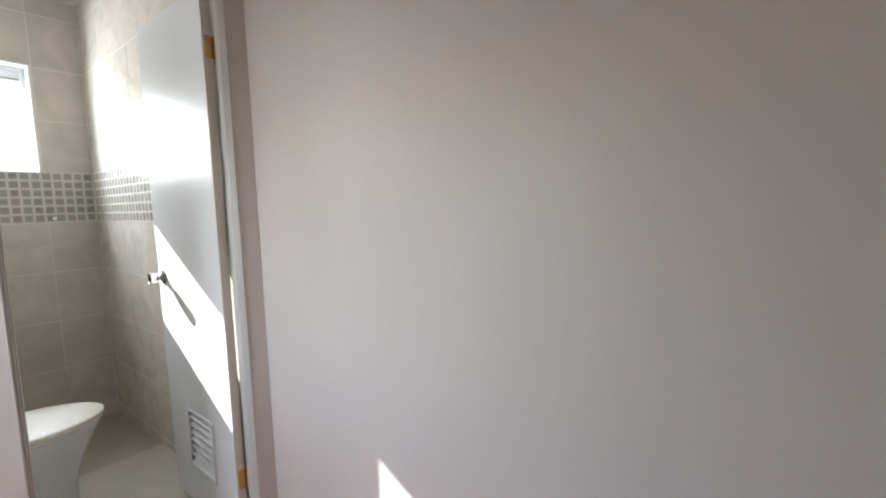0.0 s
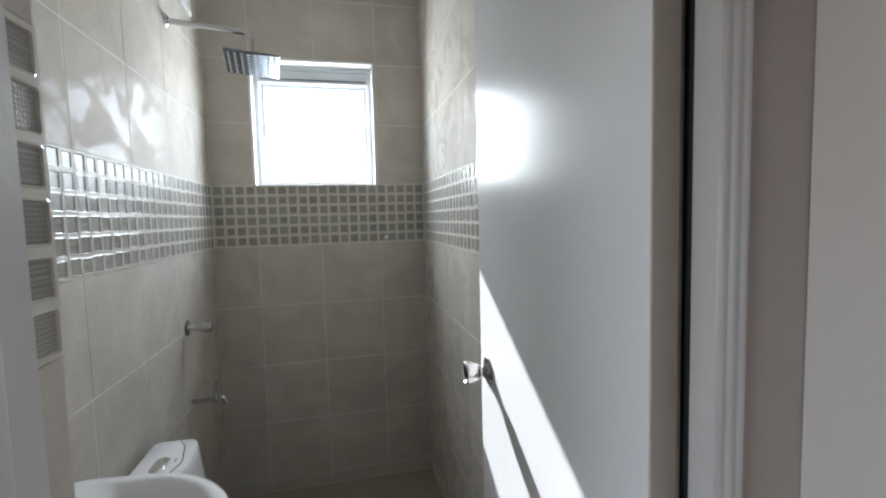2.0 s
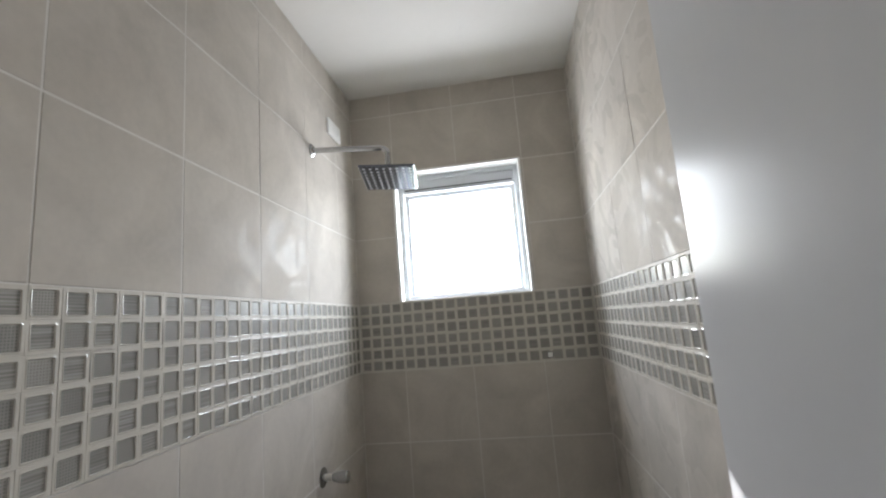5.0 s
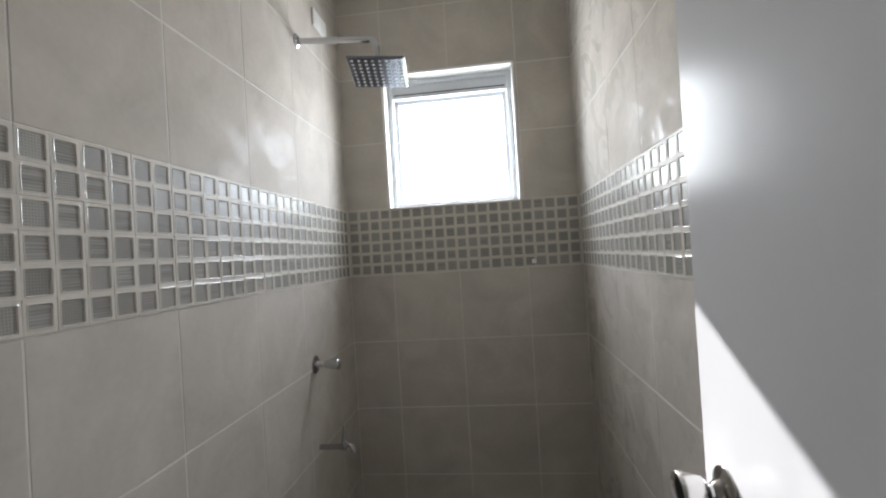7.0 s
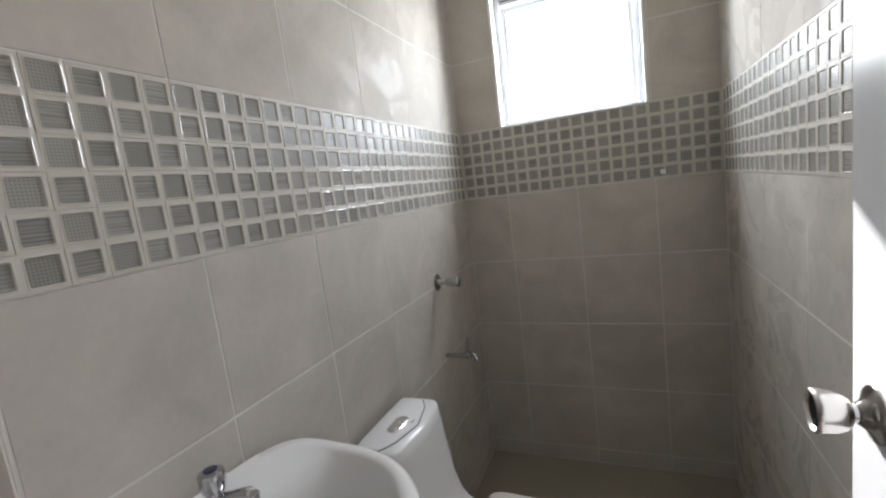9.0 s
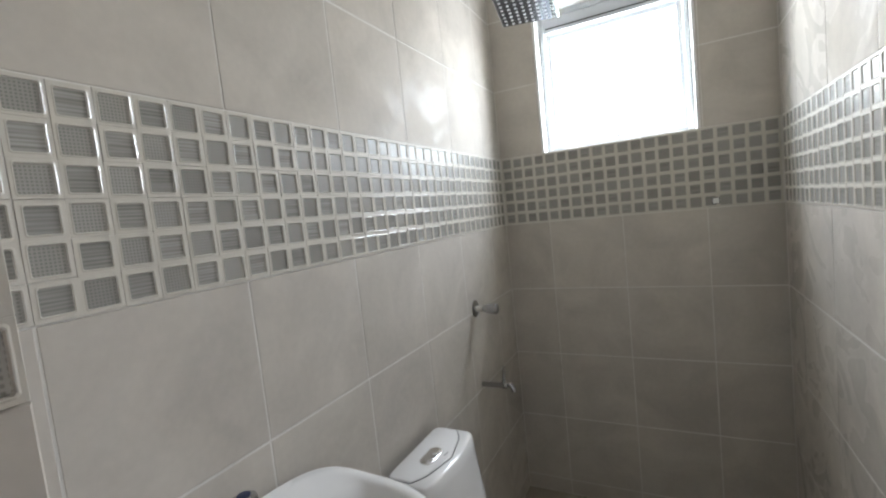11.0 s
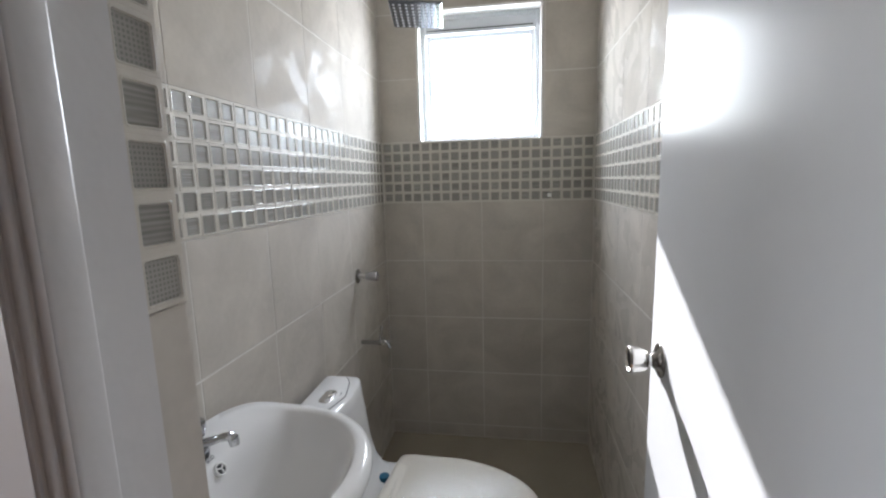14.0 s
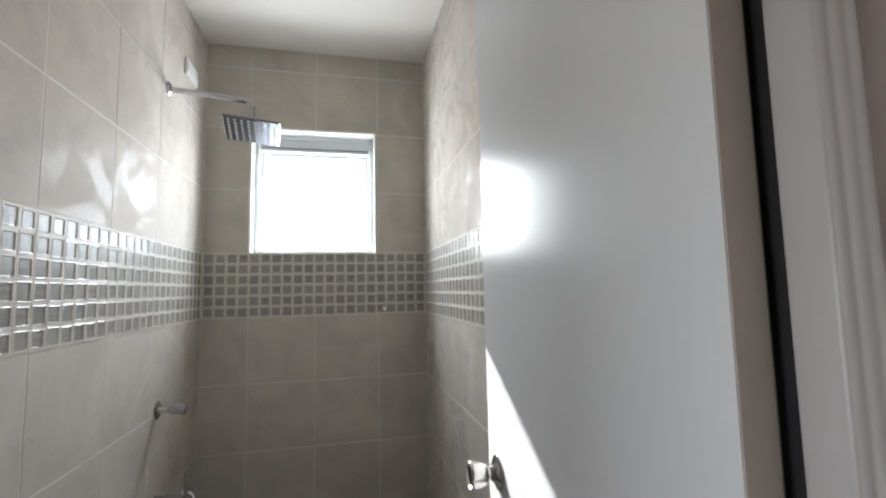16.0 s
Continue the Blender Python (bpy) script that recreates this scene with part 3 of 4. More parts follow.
bm = bmesh.new()
u, v = Vector((0, 1, 0)), ov_ax.normalized().cross(Vector((0, 1, 0)))
for k in range(3):
    a = 2 * math.pi * k / 3 + 0.5
    d = u * math.cos(a) + v * math.sin(a)
    s = (u * -math.sin(a) + v * math.cos(a)) * 0.0014
    c0 = ov_at + ov_ax * 0.0016
    up = ov_ax.normalized() * 0.0012
    add_loft(bm, [[c0 - s, c0 + s, c0 + s + up, c0 - s + up], [c0 + d * 0.0096 - s, c0 + d * 0.0096 + s, c0 + d * 0.0096 + s + up, c0 + d * 0.0096 - s + up]])
part("overflow_spokes", bm, WHITE_PLASTIC, ov)
def soap_track(x):
    """One long ridge of the soap dish, running down towards the rim's end."""
    return [(x + 0.012, 2.312), (x + 0.008, 2.328), (x + 0.003, 2.346), (x, 2.362)]


deck = lambda x: 0.8710 + 0.0088 * max(0.0, 0.125 - x) / 0.07
for x in (0.083, 0.099):
    part("soap_ridge", tube([(px, py, deck(px)) for px, py in soap_track(x)], [0.0012, 0.0026, 0.0026, 0.0012], 10), PORCELAIN, basin)
loop = soap_track(0.067) + [(0.068, 2.376), (0.079, 2.385), (0.094, 2.385), (0.108, 2.376)] + soap_track(0.115)[::-1]
part("soap_ridge", tube([(px, py, deck(px)) for px, py in loop], [0.0012] + [0.0026] * (len(loop) - 2) + [0.0012], 10), PORCELAIN, basin, "rounded raised edge of the soap dish")

txt = bpy.data.curves.new("print", "FONT")
txt.body, txt.size, txt.align_x = "ECO", 0.010, "CENTER"
txt.offset = 0.00025
tmp = new("tmp_text", txt)
bpy.context.view_layer.update()
me = bpy.data.meshes.new_from_object(tmp.evaluated_get(bpy.context.evaluated_depsgraph_get()))
bpy.data.objects.remove(tmp)
me.materials.append(PRINT)
lettering = new("lettering", me)
lettering.parent = basin
lettering.matrix_basis = Matrix.Translation(Vector((0.0965, SY + 0.006, 0.8738)) - SPOT[basin.name]) @ pose(0, 0, 0, 46, 0, 90)

fy = 2.475
faucet = thing("basin_faucet", (0.066, fy, 0.880), "chrome pillar tap with a clear knob on the basin", "faucet")
part("washer", lathe((0.066, fy, 0.8795), (0, 0, 1), [(0.0215, -0.009), (0.0215, 0.002), (0.019, 0.004)], 28), RUBBER, faucet, "black rubber washer")
part("body", lathe((0.066, fy, 0.883), (0, 0, 1), [(0.0175, 0), (0.0175, 0.003), (0.0145, 0.008), (0.0135, 0.026), (0.012, 0.030), (0.008, 0.032)], 28), CHROME, faucet)
bm = bmesh.new()
spout = []
for t, w, hgt, x, z in ((0, 0.011, 0.010, 0.072, 0.896), (1, 0.0095, 0.0085, 0.098, 0.905), (2, 0.0085, 0.0075, 0.120, 0.914), (3, 0.0095, 0.0085, 0.135, 0.917), (4, 0.0095, 0.0075, 0.146, 0.914)):
    spout.append([(x - (0.004 if t == 4 else 0) * math.sin(a), fy + 0.001 * t + w * math.cos(a), z + hgt * math.sin(a)) for a in [2 * math.pi * i / 20 for i in range(20)]])
add_loft(bm, spout)
part("spout", bm, CHROME, faucet)
part("aerator", lathe((0.142, fy + 0.004, 0.914), (0.12, 0, -1), [(0.0090, 0), (0.0095, 0.007), (0.0085, 0.014), (0.006, 0.014)], 20), CHROME, faucet)
kn = [(0.011, 0.0), (0.0175, 0.004), (0.0200, 0.014), (0.0208, 0.028), (0.0185, 0.034), (0.0122, 0.0365), (0.0112, 0.0370), (0.0, 0.0370)]
bm = bmesh.new()
rings = []
for r, d in kn:
    rings.append([(0.066 + r * (1 - (0.10 * max(0, math.cos(6 * a)) if r > 0.015 else 0)) * math.cos(a), fy + r * (1 - (0.10 * max(0, math.cos(6 * a)) if r > 0.015 else 0)) * math.sin(a), 0.909 + d) for a in [2 * math.pi * i / 48 for i in range(48)]])
add_loft(bm, rings)
tap_knob = part("tap_knob", bm, CHROME, faucet, "faceted shiny turning knob")
part("cap", lathe((0.066, fy, 0.9458), (0, 0, 1), [(0.0105, 0), (0.0105, 0.0014), (0.008, 0.002)], 20), material("cap_blue", (0.02, 0.03, 0.08), 0.3, vary=0.1, scale=20), tap_knob, "dark blue cold cap")

faucet.location.z += 0.005

# ---- toilet ----
TY = 2.995


def egg(x0, x1, half, z, n=56, blunt=2.0, tail=3.2, widest=0.42, yc=TY - 0.012, turn=-6.0, taper=0.0):
    """An egg-shaped ring: blunt at the tank end (x0), round at the front (x1)."""
    xc = x0 + (x1 - x0) * widest
    ring = []
    for i in range(n):
        a = 2 * math.pi * i / n
        c, s = math.cos(a), math.sin(a)
        e = blunt if c > 0 else tail
        x = xc + ((x1 - xc) if c > 0 else (xc - x0)) * math.copysign(abs(c) ** (2 / e), c)
        y = half * math.copysign(abs(s) ** (2 / e), s)
        y *= 1 - taper * (max(0.0, xc - x) / (xc - x0)) ** 2
        c, s = math.cos(radians(turn)), math.sin(radians(turn))
        ring.append((0.25 + (x - 0.25) * c - y * s, yc + (x - 0.25) * s + y * c, z))
    return ring


toilet = thing("toilet", (0.35, TY, 0.03), "white one-piece ceramic toilet with closed wrapped lid", "toilet")
SADDLE = dict(tail=5.0, widest=0.526, taper=0.15)
bm = loft([egg(0.27, 0.615, 0.120, 0.03), egg(0.26, 0.618, 0.122, 0.06), egg(0.25, 0.620, 0.122, 0.16), egg(0.235, 0.632, 0.128, 0.21), egg(0.17, 0.656, 0.148, 0.275, widest=0.47),
           egg(0.09, 0.686, 0.168, 0.335, tail=4.5, widest=0.51, taper=0.14), egg(0.075, 0.708, 0.173, 0.380, **SADDLE), egg(0.06, 0.720, 0.179, 0.402, **SADDLE),
           egg(0.06, 0.719, 0.178, 0.411, **SADDLE), egg(0.063, 0.713, 0.173, 0.4155, **SADDLE), egg(0.08, 0.69, 0.150, 0.417, **SADDLE)])
part("bowl", bm, PORCELAIN, toilet, angle=60)
bm = loft([egg(0.004, 0.52, 0.125, 0.03, tail=7), egg(0.004, 0.50, 0.125, 0.12, tail=7), egg(0.004, 0.48, 0.126, 0.22, tail=7), egg(0.004, 0.46, 0.130, 0.31, tail=7), egg(0.03, 0.42, 0.140, 0.37, tail=6), egg(0.04, 0.38, 0.148, 0.41, tail=6)])
part("base", bm, PORCELAIN, toilet, angle=60)


def tank_ring(front, half, z, x0=0.03, n=48, bow=0.02):
    ring = []
    for i in range(n):
        a = 2 * math.pi * i / n
        c, s = math.cos(a), math.sin(a)
        y = TY + 0.001 + (half + 0.010) * math.copysign(abs(s) ** 0.20, s)
        x = (front - (bow * ((y - TY - 0.001) / (half + 0.010)) ** 2)) if c > 0 else x0
        xm = (x0 + front) / 2
        k = abs(c) ** 0.20
        ring.append((xm + (x - xm) * k, y, z))
    return ring


tank = loft([tank_ring(0.300, 0.150, 0.34, 0.045), tank_ring(0.275, 0.148, 0.405, 0.04), tank_ring(0.232, 0.144, 0.425, 0.036), tank_ring(0.210, 0.139, 0.46, 0.034), tank_ring(0.192, 0.134, 0.53, 0.032),
             tank_ring(0.181, 0.130, 0.63, 0.03), tank_ring(0.172, 0.128, 0.70, 0.03), tank_ring(0.168, 0.127, 0.728, 0.03), tank_ring(0.163, 0.124, 0.733, 0.032)])
part("tank", tank, PORCELAIN, toilet, angle=60)
part("tank_lid", loft([tank_ring(0.146, 0.118, 0.728, 0.034, bow=0.045), tank_ring(0.146, 0.118, 0.7355, 0.034, bow=0.045), tank_ring(0.143, 0.115, 0.7375, 0.036, bow=0.045)]), PORCELAIN, toilet, angle=60)
part("lid_gap", loft([tank_ring(0.1485, 0.1195, 0.730, 0.033, bow=0.045), tank_ring(0.1485, 0.1195, 0.7340, 0.033, bow=0.045)]), DARK, toilet, "thin dark gap round the tank lid")


def pill(cx, cy, hx, hy, z0, z1, n=28):
    rings = []
    for k, z in ((1.0, z0), (1.0, z1 - 0.002), (0.86, z1)):
        ring = []
        for i in range(n):
            a = 2 * math.pi * i / n
            c, s = math.cos(a), math.sin(a)
            ring.append((cx + k * hx * c, cy + math.copysign(hy - hx, s) + k * hx * s, z))
        rings.append(ring)
    return loft(rings)


flush = part("flush_plate", pill(0.098, 2.979, 0.019, 0.040, 0.737, 0.742), SATIN, toilet, "oval chrome dual flush plate")
part("flush_button", pill(0.098, 2.961, 0.012, 0.016, 0.742, 0.7445), SATIN, flush)
part("flush_button", pill(0.098, 2.997, 0.012, 0.016, 0.742, 0.7445), SATIN, flush)
part("printed_mark", box(0.128, 0.131, 2.992, 3.010, 0.7376, 0.7380), PRINT, toilet, "small dark printed mark", smooth=False)
part("side_mark", box(0.118, 0.127, TY + 0.1330, TY + 0.1385, 0.690, 0.716), PRINT, toilet, "small dark mark on the tank side", smooth=False)

LID = dict(blunt=2.0, tail=16.0, widest=0.40, yc=2.982, turn=-6.0, taper=0.10)
part("seat", loft([egg(0.26, 0.722, 0.178, 0.417, **LID), egg(0.255, 0.730, 0.183, 0.420, **LID), egg(0.255, 0.730, 0.183, 0.430, **LID), egg(0.26, 0.722, 0.178, 0.433, **LID)]), SEAT_PLASTIC, toilet, angle=50)
part("lid", loft([egg(0.258, 0.730, 0.183, 0.435, **LID), egg(0.256, 0.735, 0.187, 0.437, **LID), egg(0.256, 0.735, 0.187, 0.4485, **LID), egg(0.258, 0.733, 0.185, 0.4505, **LID), egg(0.272, 0.71, 0.168, 0.4535, **LID), egg(0.34, 0.60, 0.09, 0.458, **LID)]), SEAT_PLASTIC, toilet, "ivory plastic lid", angle=50)
bm = bmesh.new()
rings = []
def crinkle(x, y):
    """Sharp small folds of a thin film, running every way."""
    w = Vector((x, y, 0)) + 0.03 * noise.noise_vector(Vector((x * 14, y * 14, 1)))
    a = abs(noise.noise(Vector((w.x * 45, w.y * 140, 3.1))))
    b = abs(noise.noise(Vector((w.x * 130, w.y * 55, 7.7))))
    slack = min(1.0, max(0.06, 0.46 + 1.8 * noise.noise(Vector((x * 11, y * 11, 4.4)))))
    return slack * (0.0014 * (1 - min(1, a * 3.0)) + 0.0011 * (1 - min(1, b * 3.0)))


for k in range(46):
    f = k / 45
    rings.append([(x, y, z + 0.0025 + 1.8 * crinkle(x, y) * min(1, 0.25 + f * 8)) for x, y, z in
                  egg(0.257 + 0.20 * f, 0.734 - 0.24 * f, 0.186 * (1 - 0.96 * f), 0.4485 + 0.0085 * min(1, f * 2.0), n=200, **LID)])
rings.insert(0, [(x, y, 0.436) for x, y, z in egg(0.2545, 0.7375, 0.1885, 0, n=200, **LID)])
add_loft(bm, rings, cap0=False)
bm.normal_update()
part("wrap", bm, FILM, toilet, "crinkled clear plastic film", angle=180)
for y in (2.905, 3.055):
    part("hinge_cap", lathe((0.238, y, 0.412), (0, 0, 1), [(0.017, 0), (0.0185, 0.004), (0.0185, 0.016), (0.016, 0.021), (0.0, 0.022)], 24), BLUE, toilet, "round blue plastic hinge cap")
part("anchor", lathe((0.40, TY - 0.128, 0.033), (0, 0, 1), [(0.014, 0), (0.013, 0.006), (0.006, 0.010)], 16), WHITE_PLASTIC, toilet)
# clear strips of sealant round the foot
bm = loft([egg(0.262, 0.625, 0.128, 0.0302), egg(0.266, 0.619, 0.123, 0.036)])
part("sealant", bm, material("sealant", (0.5, 0.42, 0.32), 0.5, vary=0.1, scale=30), toilet, "dirty beige sealant round the foot")

# near-black plate painting the shade of the foot's recess, where the hose goes in
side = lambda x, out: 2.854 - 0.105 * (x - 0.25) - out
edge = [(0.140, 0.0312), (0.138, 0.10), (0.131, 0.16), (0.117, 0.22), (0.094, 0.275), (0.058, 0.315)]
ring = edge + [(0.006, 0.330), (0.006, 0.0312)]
part("foot_recess_shade", loft([[(x, side(x, out), z) for x, z in ring] for out in (-0.004, 0.0035)]), DARK, toilet, "near-black plate for the shade of a hollow in the foot", smooth=False)

valve_2 = thing("angle_valve", (0.0, 2.765, 0.30), "small chrome angle valve below the basin", "valve")
part("flange", lathe((0.0, 2.765, 0.30), (1, 0, 0), [(0.022, 0), (0.022, 0.003), (0.012, 0.008)], 20), CHROME, valve_2)
part("body", lathe((0.004, 2.765, 0.30), (1, 0, 0), [(0.010, 0), (0.010, 0.04), (0.007, 0.045)], 16), CHROME, valve_2)
part("handle", lathe((0.048, 2.765, 0.30), (1, 0, 0), [(0.013, 0), (0.016, 0.006), (0.014, 0.018), (0.0, 0.019)], 16), CHROME, valve_2)
hose = solid("braided_hose", tube([(0.03, 2.765, 0.292), (0.035, 2.75, 0.20), (0.05, 2.70, 0.08), (0.10, 2.67, 0.043), (0.17, 2.69, 0.041), (0.215, 2.735, 0.041), (0.225, 2.785, 0.041), (0.20, 2.83, 0.060), (0.17, 2.862, 0.10)], 0.0065, 10), STEEL, "thin grey braided hose curling on the floor", "hose")

# ---- shower fittings on the tiled wall ----
AY = 3.555
arm = thing("shower", (0.0, AY, 2.145), "chrome wall arm with square rain shower head", "shower")
part("flange", lathe((0.0, AY, 2.145), (1, 0, 0), [(0.026, 0), (0.026, 0.003), (0.016, 0.010)], 28), CHROME, arm)
pts = [(0.0, AY, 2.145), (0.10, AY, 2.136), (0.20, AY, 2.126), (0.245, AY, 2.121)] + [(0.265 + 0.028 * math.sin(radians(a)), AY, 2.091 + 0.028 * math.cos(radians(a))) for a in range(0, 91, 15)] + [(0.293, AY, 2.06), (0.293, AY, 2.030)]
part("arm", tube(pts, 0.0105, 16), CHROME, arm)
tilt = pose(0.293, AY + 0.008, 2.003, -7.0, 3.0, 8.0)


def tilted(bm):
    bmesh.ops.transform(bm, matrix=tilt, verts=bm.verts[:])
    return bm


part("ball_joint", lathe((0.293, AY, 2.007), (0, 0, 1), [(0.017, 0), (0.019, 0.010), (0.016, 0.020), (0.012, 0.028)], 24), CHROME, arm)
bm = loft([[(sx * w, sy * w, z) for sx, sy in ((-1, -1), (1, -1), (1, 1), (-1, 1))] for w, z in ((0.094, -0.004), (0.098, -0.001), (0.098, 0.004), (0.090, 0.007), (0.03, 0.012))])
head = part("shower_head", tilted(bm), HEAD_STEEL, arm, "square chrome head plate", smooth=False)
bm = bmesh.new()
for i in range(8):
    for j in range(8):
        x, y = -0.0805 + i * 0.0230, -0.0805 + j * 0.0230
        add_lathe(bm, (x, y, -0.0038), (0, 0, -1), [(0.0052, 0), (0.0046, 0.0016), (0.0018, 0.0020)], 10)
tagged(part("nozzle_grid", tilted(bm), material("nozzle_rubber", (0.70, 0.71, 0.73), 0.45, vary=0.05, scale=40), head, "grid of pale rubber nozzles"), kind="stuff")
bm = bmesh.new()
gx, gy = 14, 10
grid = []
for i in range(gx + 1):
    row = []
    for j in range(gy + 1):
        f, g = i / gx, j / gy
        x = 0.074 + 0.030 * min(1, f * 1.6)
        z = -0.0060 + (0.0 if f < 0.6 else 0.016 * (f - 0.6) / 0.4 * (0.6 + 0.4 * noise.noise(Vector((g * 4, 1.7, 2)))))
        n1 = noise.noise(Vector((f * 7, g * 7, 5.0)))
        row.append(bm.verts.new((x + 0.004 * n1, -0.098 + 0.196 * g + 0.003 * n1, z - 0.004 * abs(n1))))
    grid.append(row)
for i in range(gx):
    for j in range(gy):
        bm.faces.new((grid[i][j], grid[i + 1][j], grid[i + 1][j + 1], grid[i][j + 1]))
part("wrap", tilted(bm), HEAD_WRAP, head, "scrap of clear plastic wrap")

shut = thing("shower_valve", (0.0, 3.56, 0.983), "chrome shower stop valve on the tiled wall", "valve")
part("flange", lathe((0.0, 3.56, 0.983), (1, 0, 0), [(0.032, 0), (0.032, 0.002), (0.026, 0.006), (0.012, 0.008)], 28), CHROME, shut)
part("stem", lathe((0.006, 3.56, 0.983), (1, 0, 0), [(0.0115, 0), (0.0115, 0.036)], 18), STEEL, shut)
part("handle", lathe((0.036, 3.56, 0.983), (1, 0, 0), [(0.013, 0), (0.0165, 0.012), (0.0205, 0.036), (0.0205, 0.050), (0.017, 0.054), (0.0, 0.055)], 14), CHROME, shut, angle=20)

bib = thing("wall_tap", (0.0, 3.56, 0.688), "small chrome bib tap low on the tiled wall", "tap")
part("pipe", tube([(0.0, 3.56, 0.688), (0.05, 3.56, 0.689), (0.082, 3.56, 0.690)], 0.0095, 14), CHROME, bib)
part("body", lathe((0.076, 3.56, 0.690), (1, 0, 0), [(0.012, 0), (0.0135, 0.006), (0.0135, 0.018), (0.010, 0.022)], 8), CHROME, bib, angle=20)
part("spout", tube([(0.09, 3.56, 0.691), (0.104, 3.56, 0.696), (0.116, 3.56, 0.692), (0.123, 3.56, 0.680), (0.125, 3.56, 0.670)], [0.008, 0.008, 0.0085, 0.0085, 0.009], 14), CHROME, bib)
part("stem", lathe((0.088, 3.56, 0.695), (0, 0, 1), [(0.009, 0), (0.008, 0.016), (0.005, 0.018), (0.005, 0.028)], 14), CHROME, bib)
part("lever", tube([(0.088, 3.56, 0.720), (0.090, 3.560, 0.730), (0.093, 3.562, 0.764)], [0.0075, 0.0065, 0.0045], 10), CHROME, bib)

box_ob = thing("socket_box", (0.0, 3.775, 2.318), "white plastic electrical plate above the shower arm", "socket")
part("cover", box(0.0, 0.010, 3.708, 3.842, 2.282, 2.354, bevel=0.003, seg=2), WHITE_PLASTIC, box_ob)
for y in (3.735, 3.775, 3.815):
    part("module", box(0.0098, 0.0120, y - 0.013, y + 0.013, 2.302, 2.334, bevel=0.0008), WHITE_PLASTIC, box_ob)

# ---- ceiling lamp ----
LX, LY = 0.512, 3.115
lamp = thing("ceiling_lamp", (LX, LY, TOP), "unlit opal bulb in a white ceiling holder", "lamp")
base = part("base", lathe((LX, LY, TOP), (0, 0, -1), [(0.055, 0), (0.055, 0.006), (0.048, 0.013), (0.028, 0.016)], 36), WHITE_PLASTIC, lamp)
for dx in (-0.041, 0.041):
    part("screw_slot", box(LX + dx - 0.009, LX + dx + 0.009, LY - 0.003, LY + 0.003, TOP - 0.0155, TOP - 0.0125), DARK, base, "dark screw slot", smooth=False)
part("holder", lathe((LX, LY, TOP - 0.014), (0, 0, -1), [(0.025, 0), (0.022, 0.012), (0.020, 0.036)], 28), WHITE_PLASTIC, lamp)
part("contact_ring", lathe((LX, LY, TOP - 0.0500), (0, 0, -1), [(0.0185, 0), (0.0185, 0.004)], 28), DARK, lamp, "dark ring below the holder")
part("bulb", lathe((LX, LY, TOP - 0.053), (0, 0, -1), [(0.015, 0), (0.017, 0.012), (0.023, 0.030), (0.0285, 0.046), (0.030, 0.060), (0.0275, 0.074), (0.020, 0.084), (0.009, 0.0895), (0.0, 0.0905)], 32), OPAL, lamp)

# ---- wall tiles and mosaic chips ----
ROWS_Z = [0.0, 0.07, 0.37, 0.67, 0.97, 1.27, 1.57, 1.87, 2.17, 2.47, TOP]
BAND0, BAND1 = 1.27, 1.57
CACHE = {}
J = 0.0037


def tile_mesh(w, h):
    """A thin tile lying in x and y with a worn edge, its face at z = 0."""
    key = (round(w, 3), round(h, 3))
    if key not in CACHE:
        bm = bmesh.new()
        b = min(0.0012, w / 5)
        add_loft(bm, [[(sx * (w / 2 - i), sy * (h / 2 - i), z) for sx, sy in ((-1, -1), (1, -1), (1, 1), (-1, 1))] for i, z in ((0, -0.008), (0, -0.0010), (b, 0.0))])
        CACHE[key] = mesh_of("tile", bm, TILE, smooth=False)
    return CACHE[key]


def chip_mesh(woven, w=0.05):
    key = ("chip", woven, w)
    if key not in CACHE:
        bm = bmesh.new()
        o, i = w / 2 - 0.0001, (0.0186 if woven else 0.0170) * w / 0.05

        def soft_square(k, z, cut):
            q = k - cut
            return [(q, -k, z), (k, -q, z), (k, q, z), (q, k, z), (-q, k, z), (-k, q, z), (-k, -q, z), (-q, -k, z)]

        rings = add_loft(bm, [soft_square(k, z, c) for k, z, c in ((o, -0.006, 0.0008), (o, 0.0021, 0.0006), (o - 0.0004, 0.0023, 0.0008), (i + 0.0030, 0.0023, 0.0020), (i + 0.0017, 0.0029, 0.0020), (i + 0.0009, 0.0027, 0.0018), (i, 0.0008, 0.0016))])
        rim = {v for ring in rings[-4:] for v in ring}
        for f in bm.faces:
            if all(v in rings[-1] for v in f.verts):
                f.material_index = 1
            elif all(v in rim for v in f.verts):
                f.material_index = 2
        CACHE[key] = mesh_of("mosaic_chip", bm, [CHIP, CHIP_WOVEN if woven else CHIP_LINES, CHIP_RIM], smooth=False)
    return CACHE[key]


def lay(mesh, parent, m, name):
    ob = new(name, mesh)
    ob.parent = parent
    ob.matrix_basis = m
    return ob


wob = random.Random(4)


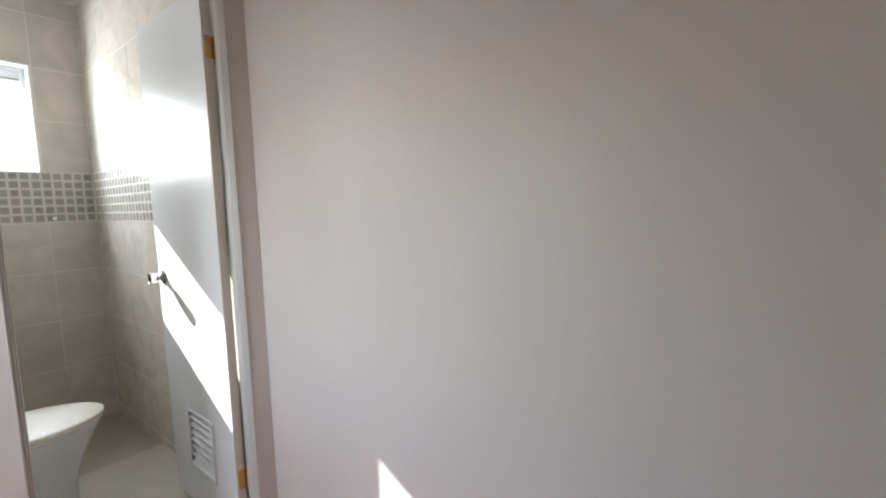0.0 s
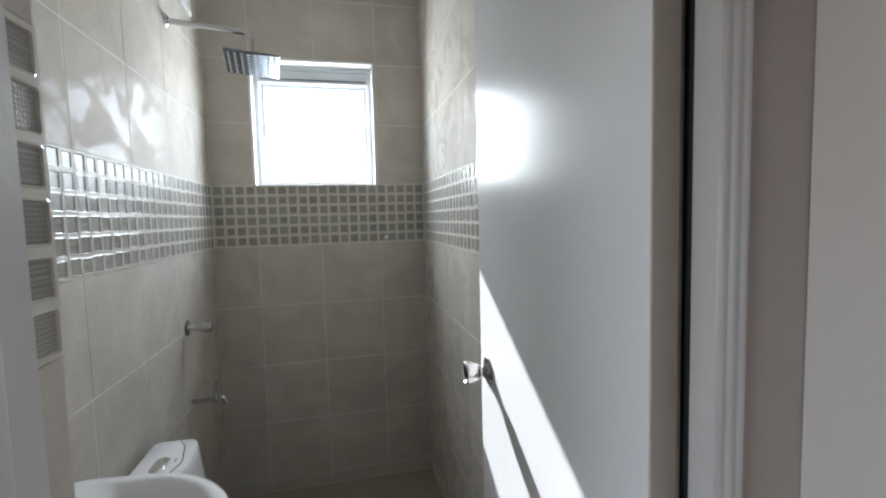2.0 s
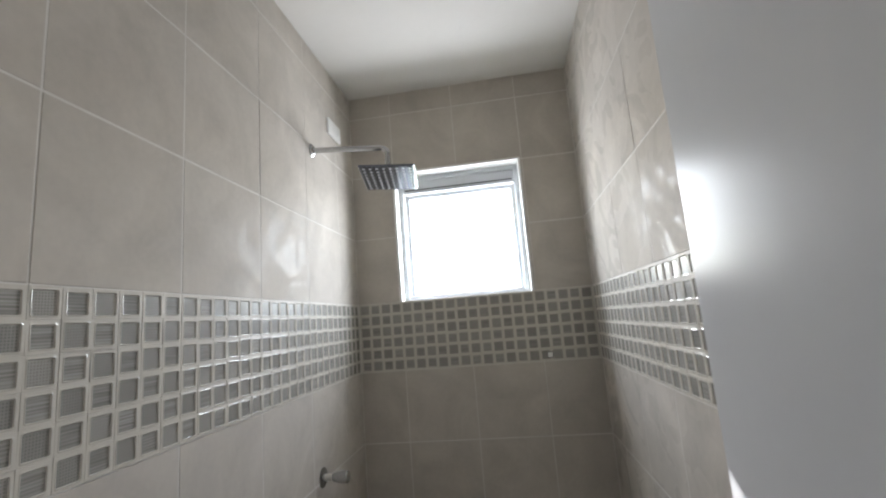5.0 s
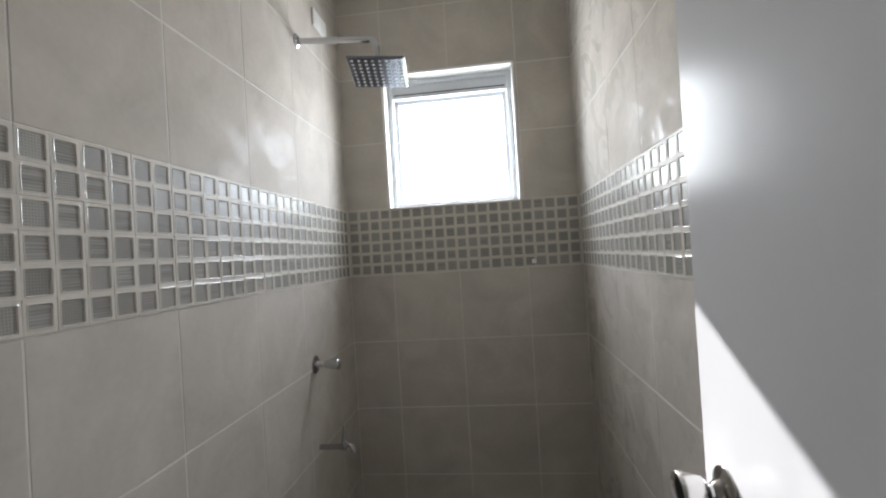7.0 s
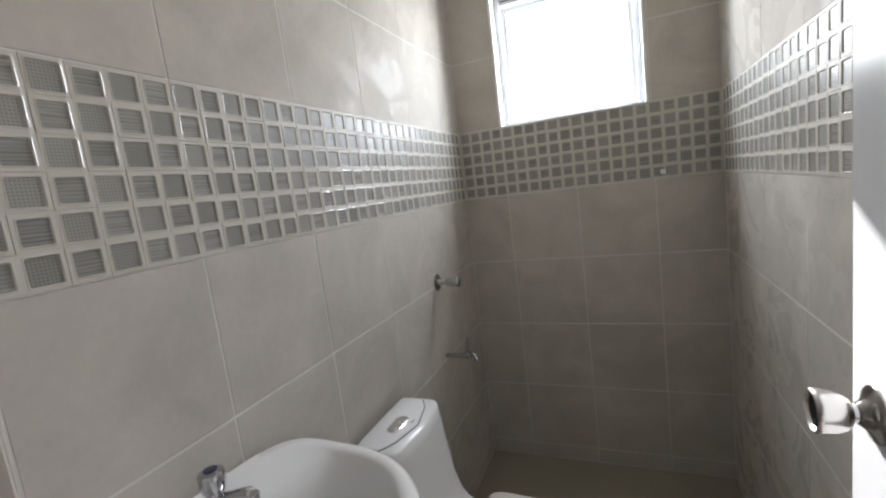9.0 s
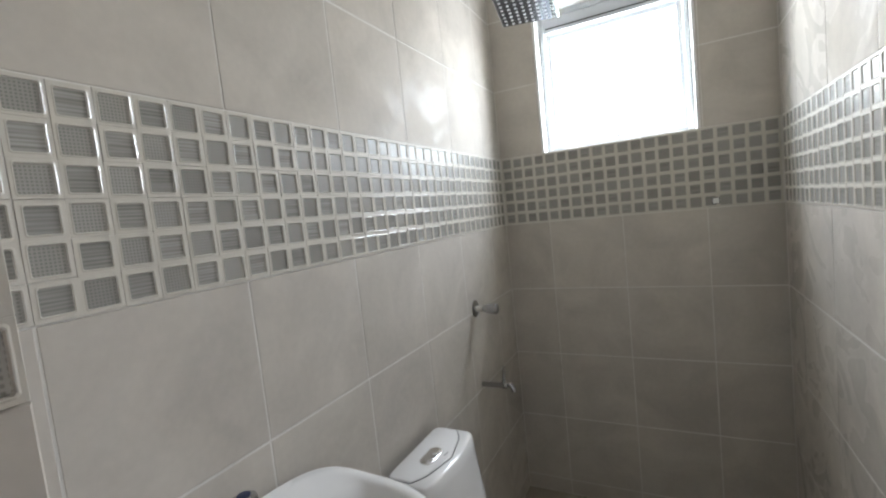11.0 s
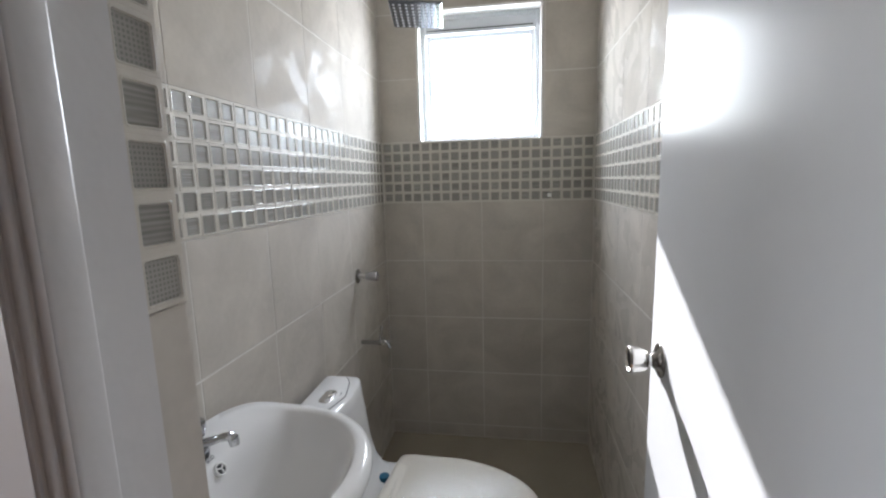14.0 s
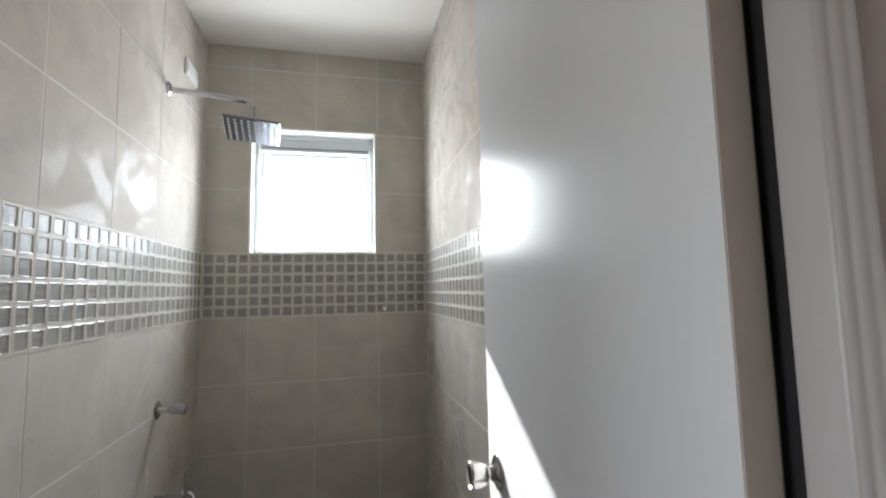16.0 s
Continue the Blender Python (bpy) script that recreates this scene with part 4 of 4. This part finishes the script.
def tile_wall(parent, place, breaks, hole=None):
    """place(u, z): the pose of a piece at u along the wall; breaks: the joints along u."""
    for z0, z1 in zip(ROWS_Z, ROWS_Z[1:]):
        if abs(z0 - BAND0) < 1e-6:
            continue
        cuts = list(zip(breaks, breaks[1:]))
        if hole and z0 >= hole[2] - 0.01 and z1 <= hole[3] + 0.01:
            cuts = [(a, b) for u0, u1 in cuts for a, b in ((u0, min(u1, hole[0])), (max(u0, hole[1]), u1)) if b - a > 0.008]
        for u0, u1 in cuts:
            tw = [wob.uniform(-1, 1) for _ in range(3)]
            m = place((u0 + u1) / 2, (z0 + z1) / 2) @ Matrix.Translation((0, 0, 0.0003 * tw[0])) @ pose(0, 0, 0, 0.07 * tw[1], 0.07 * tw[2], 0)
            lay(tile_mesh(u1 - u0 - 0.0028, z1 - z0 - J), parent, m, "tile")


def chip_band(parent, place, start, end, parity):
    n = int(round((end - start) / 0.05))
    p = (end - start) / n
    for i in range(n):
        for j in range(6):
            tw = [wob.uniform(-1, 1) for _ in range(4)]
            m = place(start + (i + 0.5) * p, BAND0 + 0.001 + (j + 0.5) * 0.0497) @ Matrix.Translation((0.0005 * tw[0], 0.0005 * tw[1], 0)) @ pose(0, 0, 0, 0.7 * tw[2], 0.7 * tw[3], 0)
            lay(chip_mesh((i + j + parity) % 2 == 0, 0.0497), parent, m, "mosaic_chip")


def on_left(u, z):
    return pose(0, u, z, 90, 0, 90)


def on_right(u, z):
    return pose(W, u, z, 90, 0, -90)


def on_back(u, z):
    return pose(u, BACK, z, 90, 0, 0)


left_cols = [DOOR_IN, 2.288, 2.589, 2.891, 3.194, 3.497, 3.800, 4.0]
right_cols = [DOOR_IN, 2.30, 2.60, 2.90, 3.205, 3.505, 3.805, 4.0]
tile_wall(wall_left, on_left, left_cols)
tile_wall(wall_right, on_right, right_cols)
tile_wall(wall_back, on_back, [0.0, 0.202, 0.502, 0.802, W], (WX0 - 0.011, WX1 + 0.011, WZ0, WZ1))
chip_band(wall_left, on_left, 2.188, 3.990, 1)
chip_band(wall_right, on_right, 2.39, 3.990, 1)
chip_band(wall_back, on_back, 0.006, W - 0.006, 1)

sticker = thing("sticker", (0.830, BACK, 1.295), "small white paper sticker on a mosaic chip", "sticker")
part("paper", box(0.8175, 0.8425, BACK - 0.0034, BACK - 0.0006, 1.2825, 1.3075), DARK, sticker, "dark printed border", smooth=False)
part("label", box(0.8197, 0.8403, BACK - 0.0040, BACK - 0.0034, 1.2847, 1.3053), WHITE_PLASTIC, sticker, smooth=False)

# the tiled return beside the door frame
for z0, z1 in zip(ROWS_Z, ROWS_Z[1:]):
    if z0 > 2.0:
        break
    if abs(z0 - BAND0) < 1e-6:
        for j in range(6):
            lay(chip_mesh(j % 2 == 0), wall_door, pose(0.345, 2.1385, BAND0 + 0.001 + (j + 0.5) * 0.0497, 90, 0, 90), "mosaic_chip")
    else:
        lay(tile_mesh(0.056, z1 - z0 - 0.0015), wall_door, pose(0.345, 2.1365, (z0 + z1) / 2, 90, 0, 90), "tile")
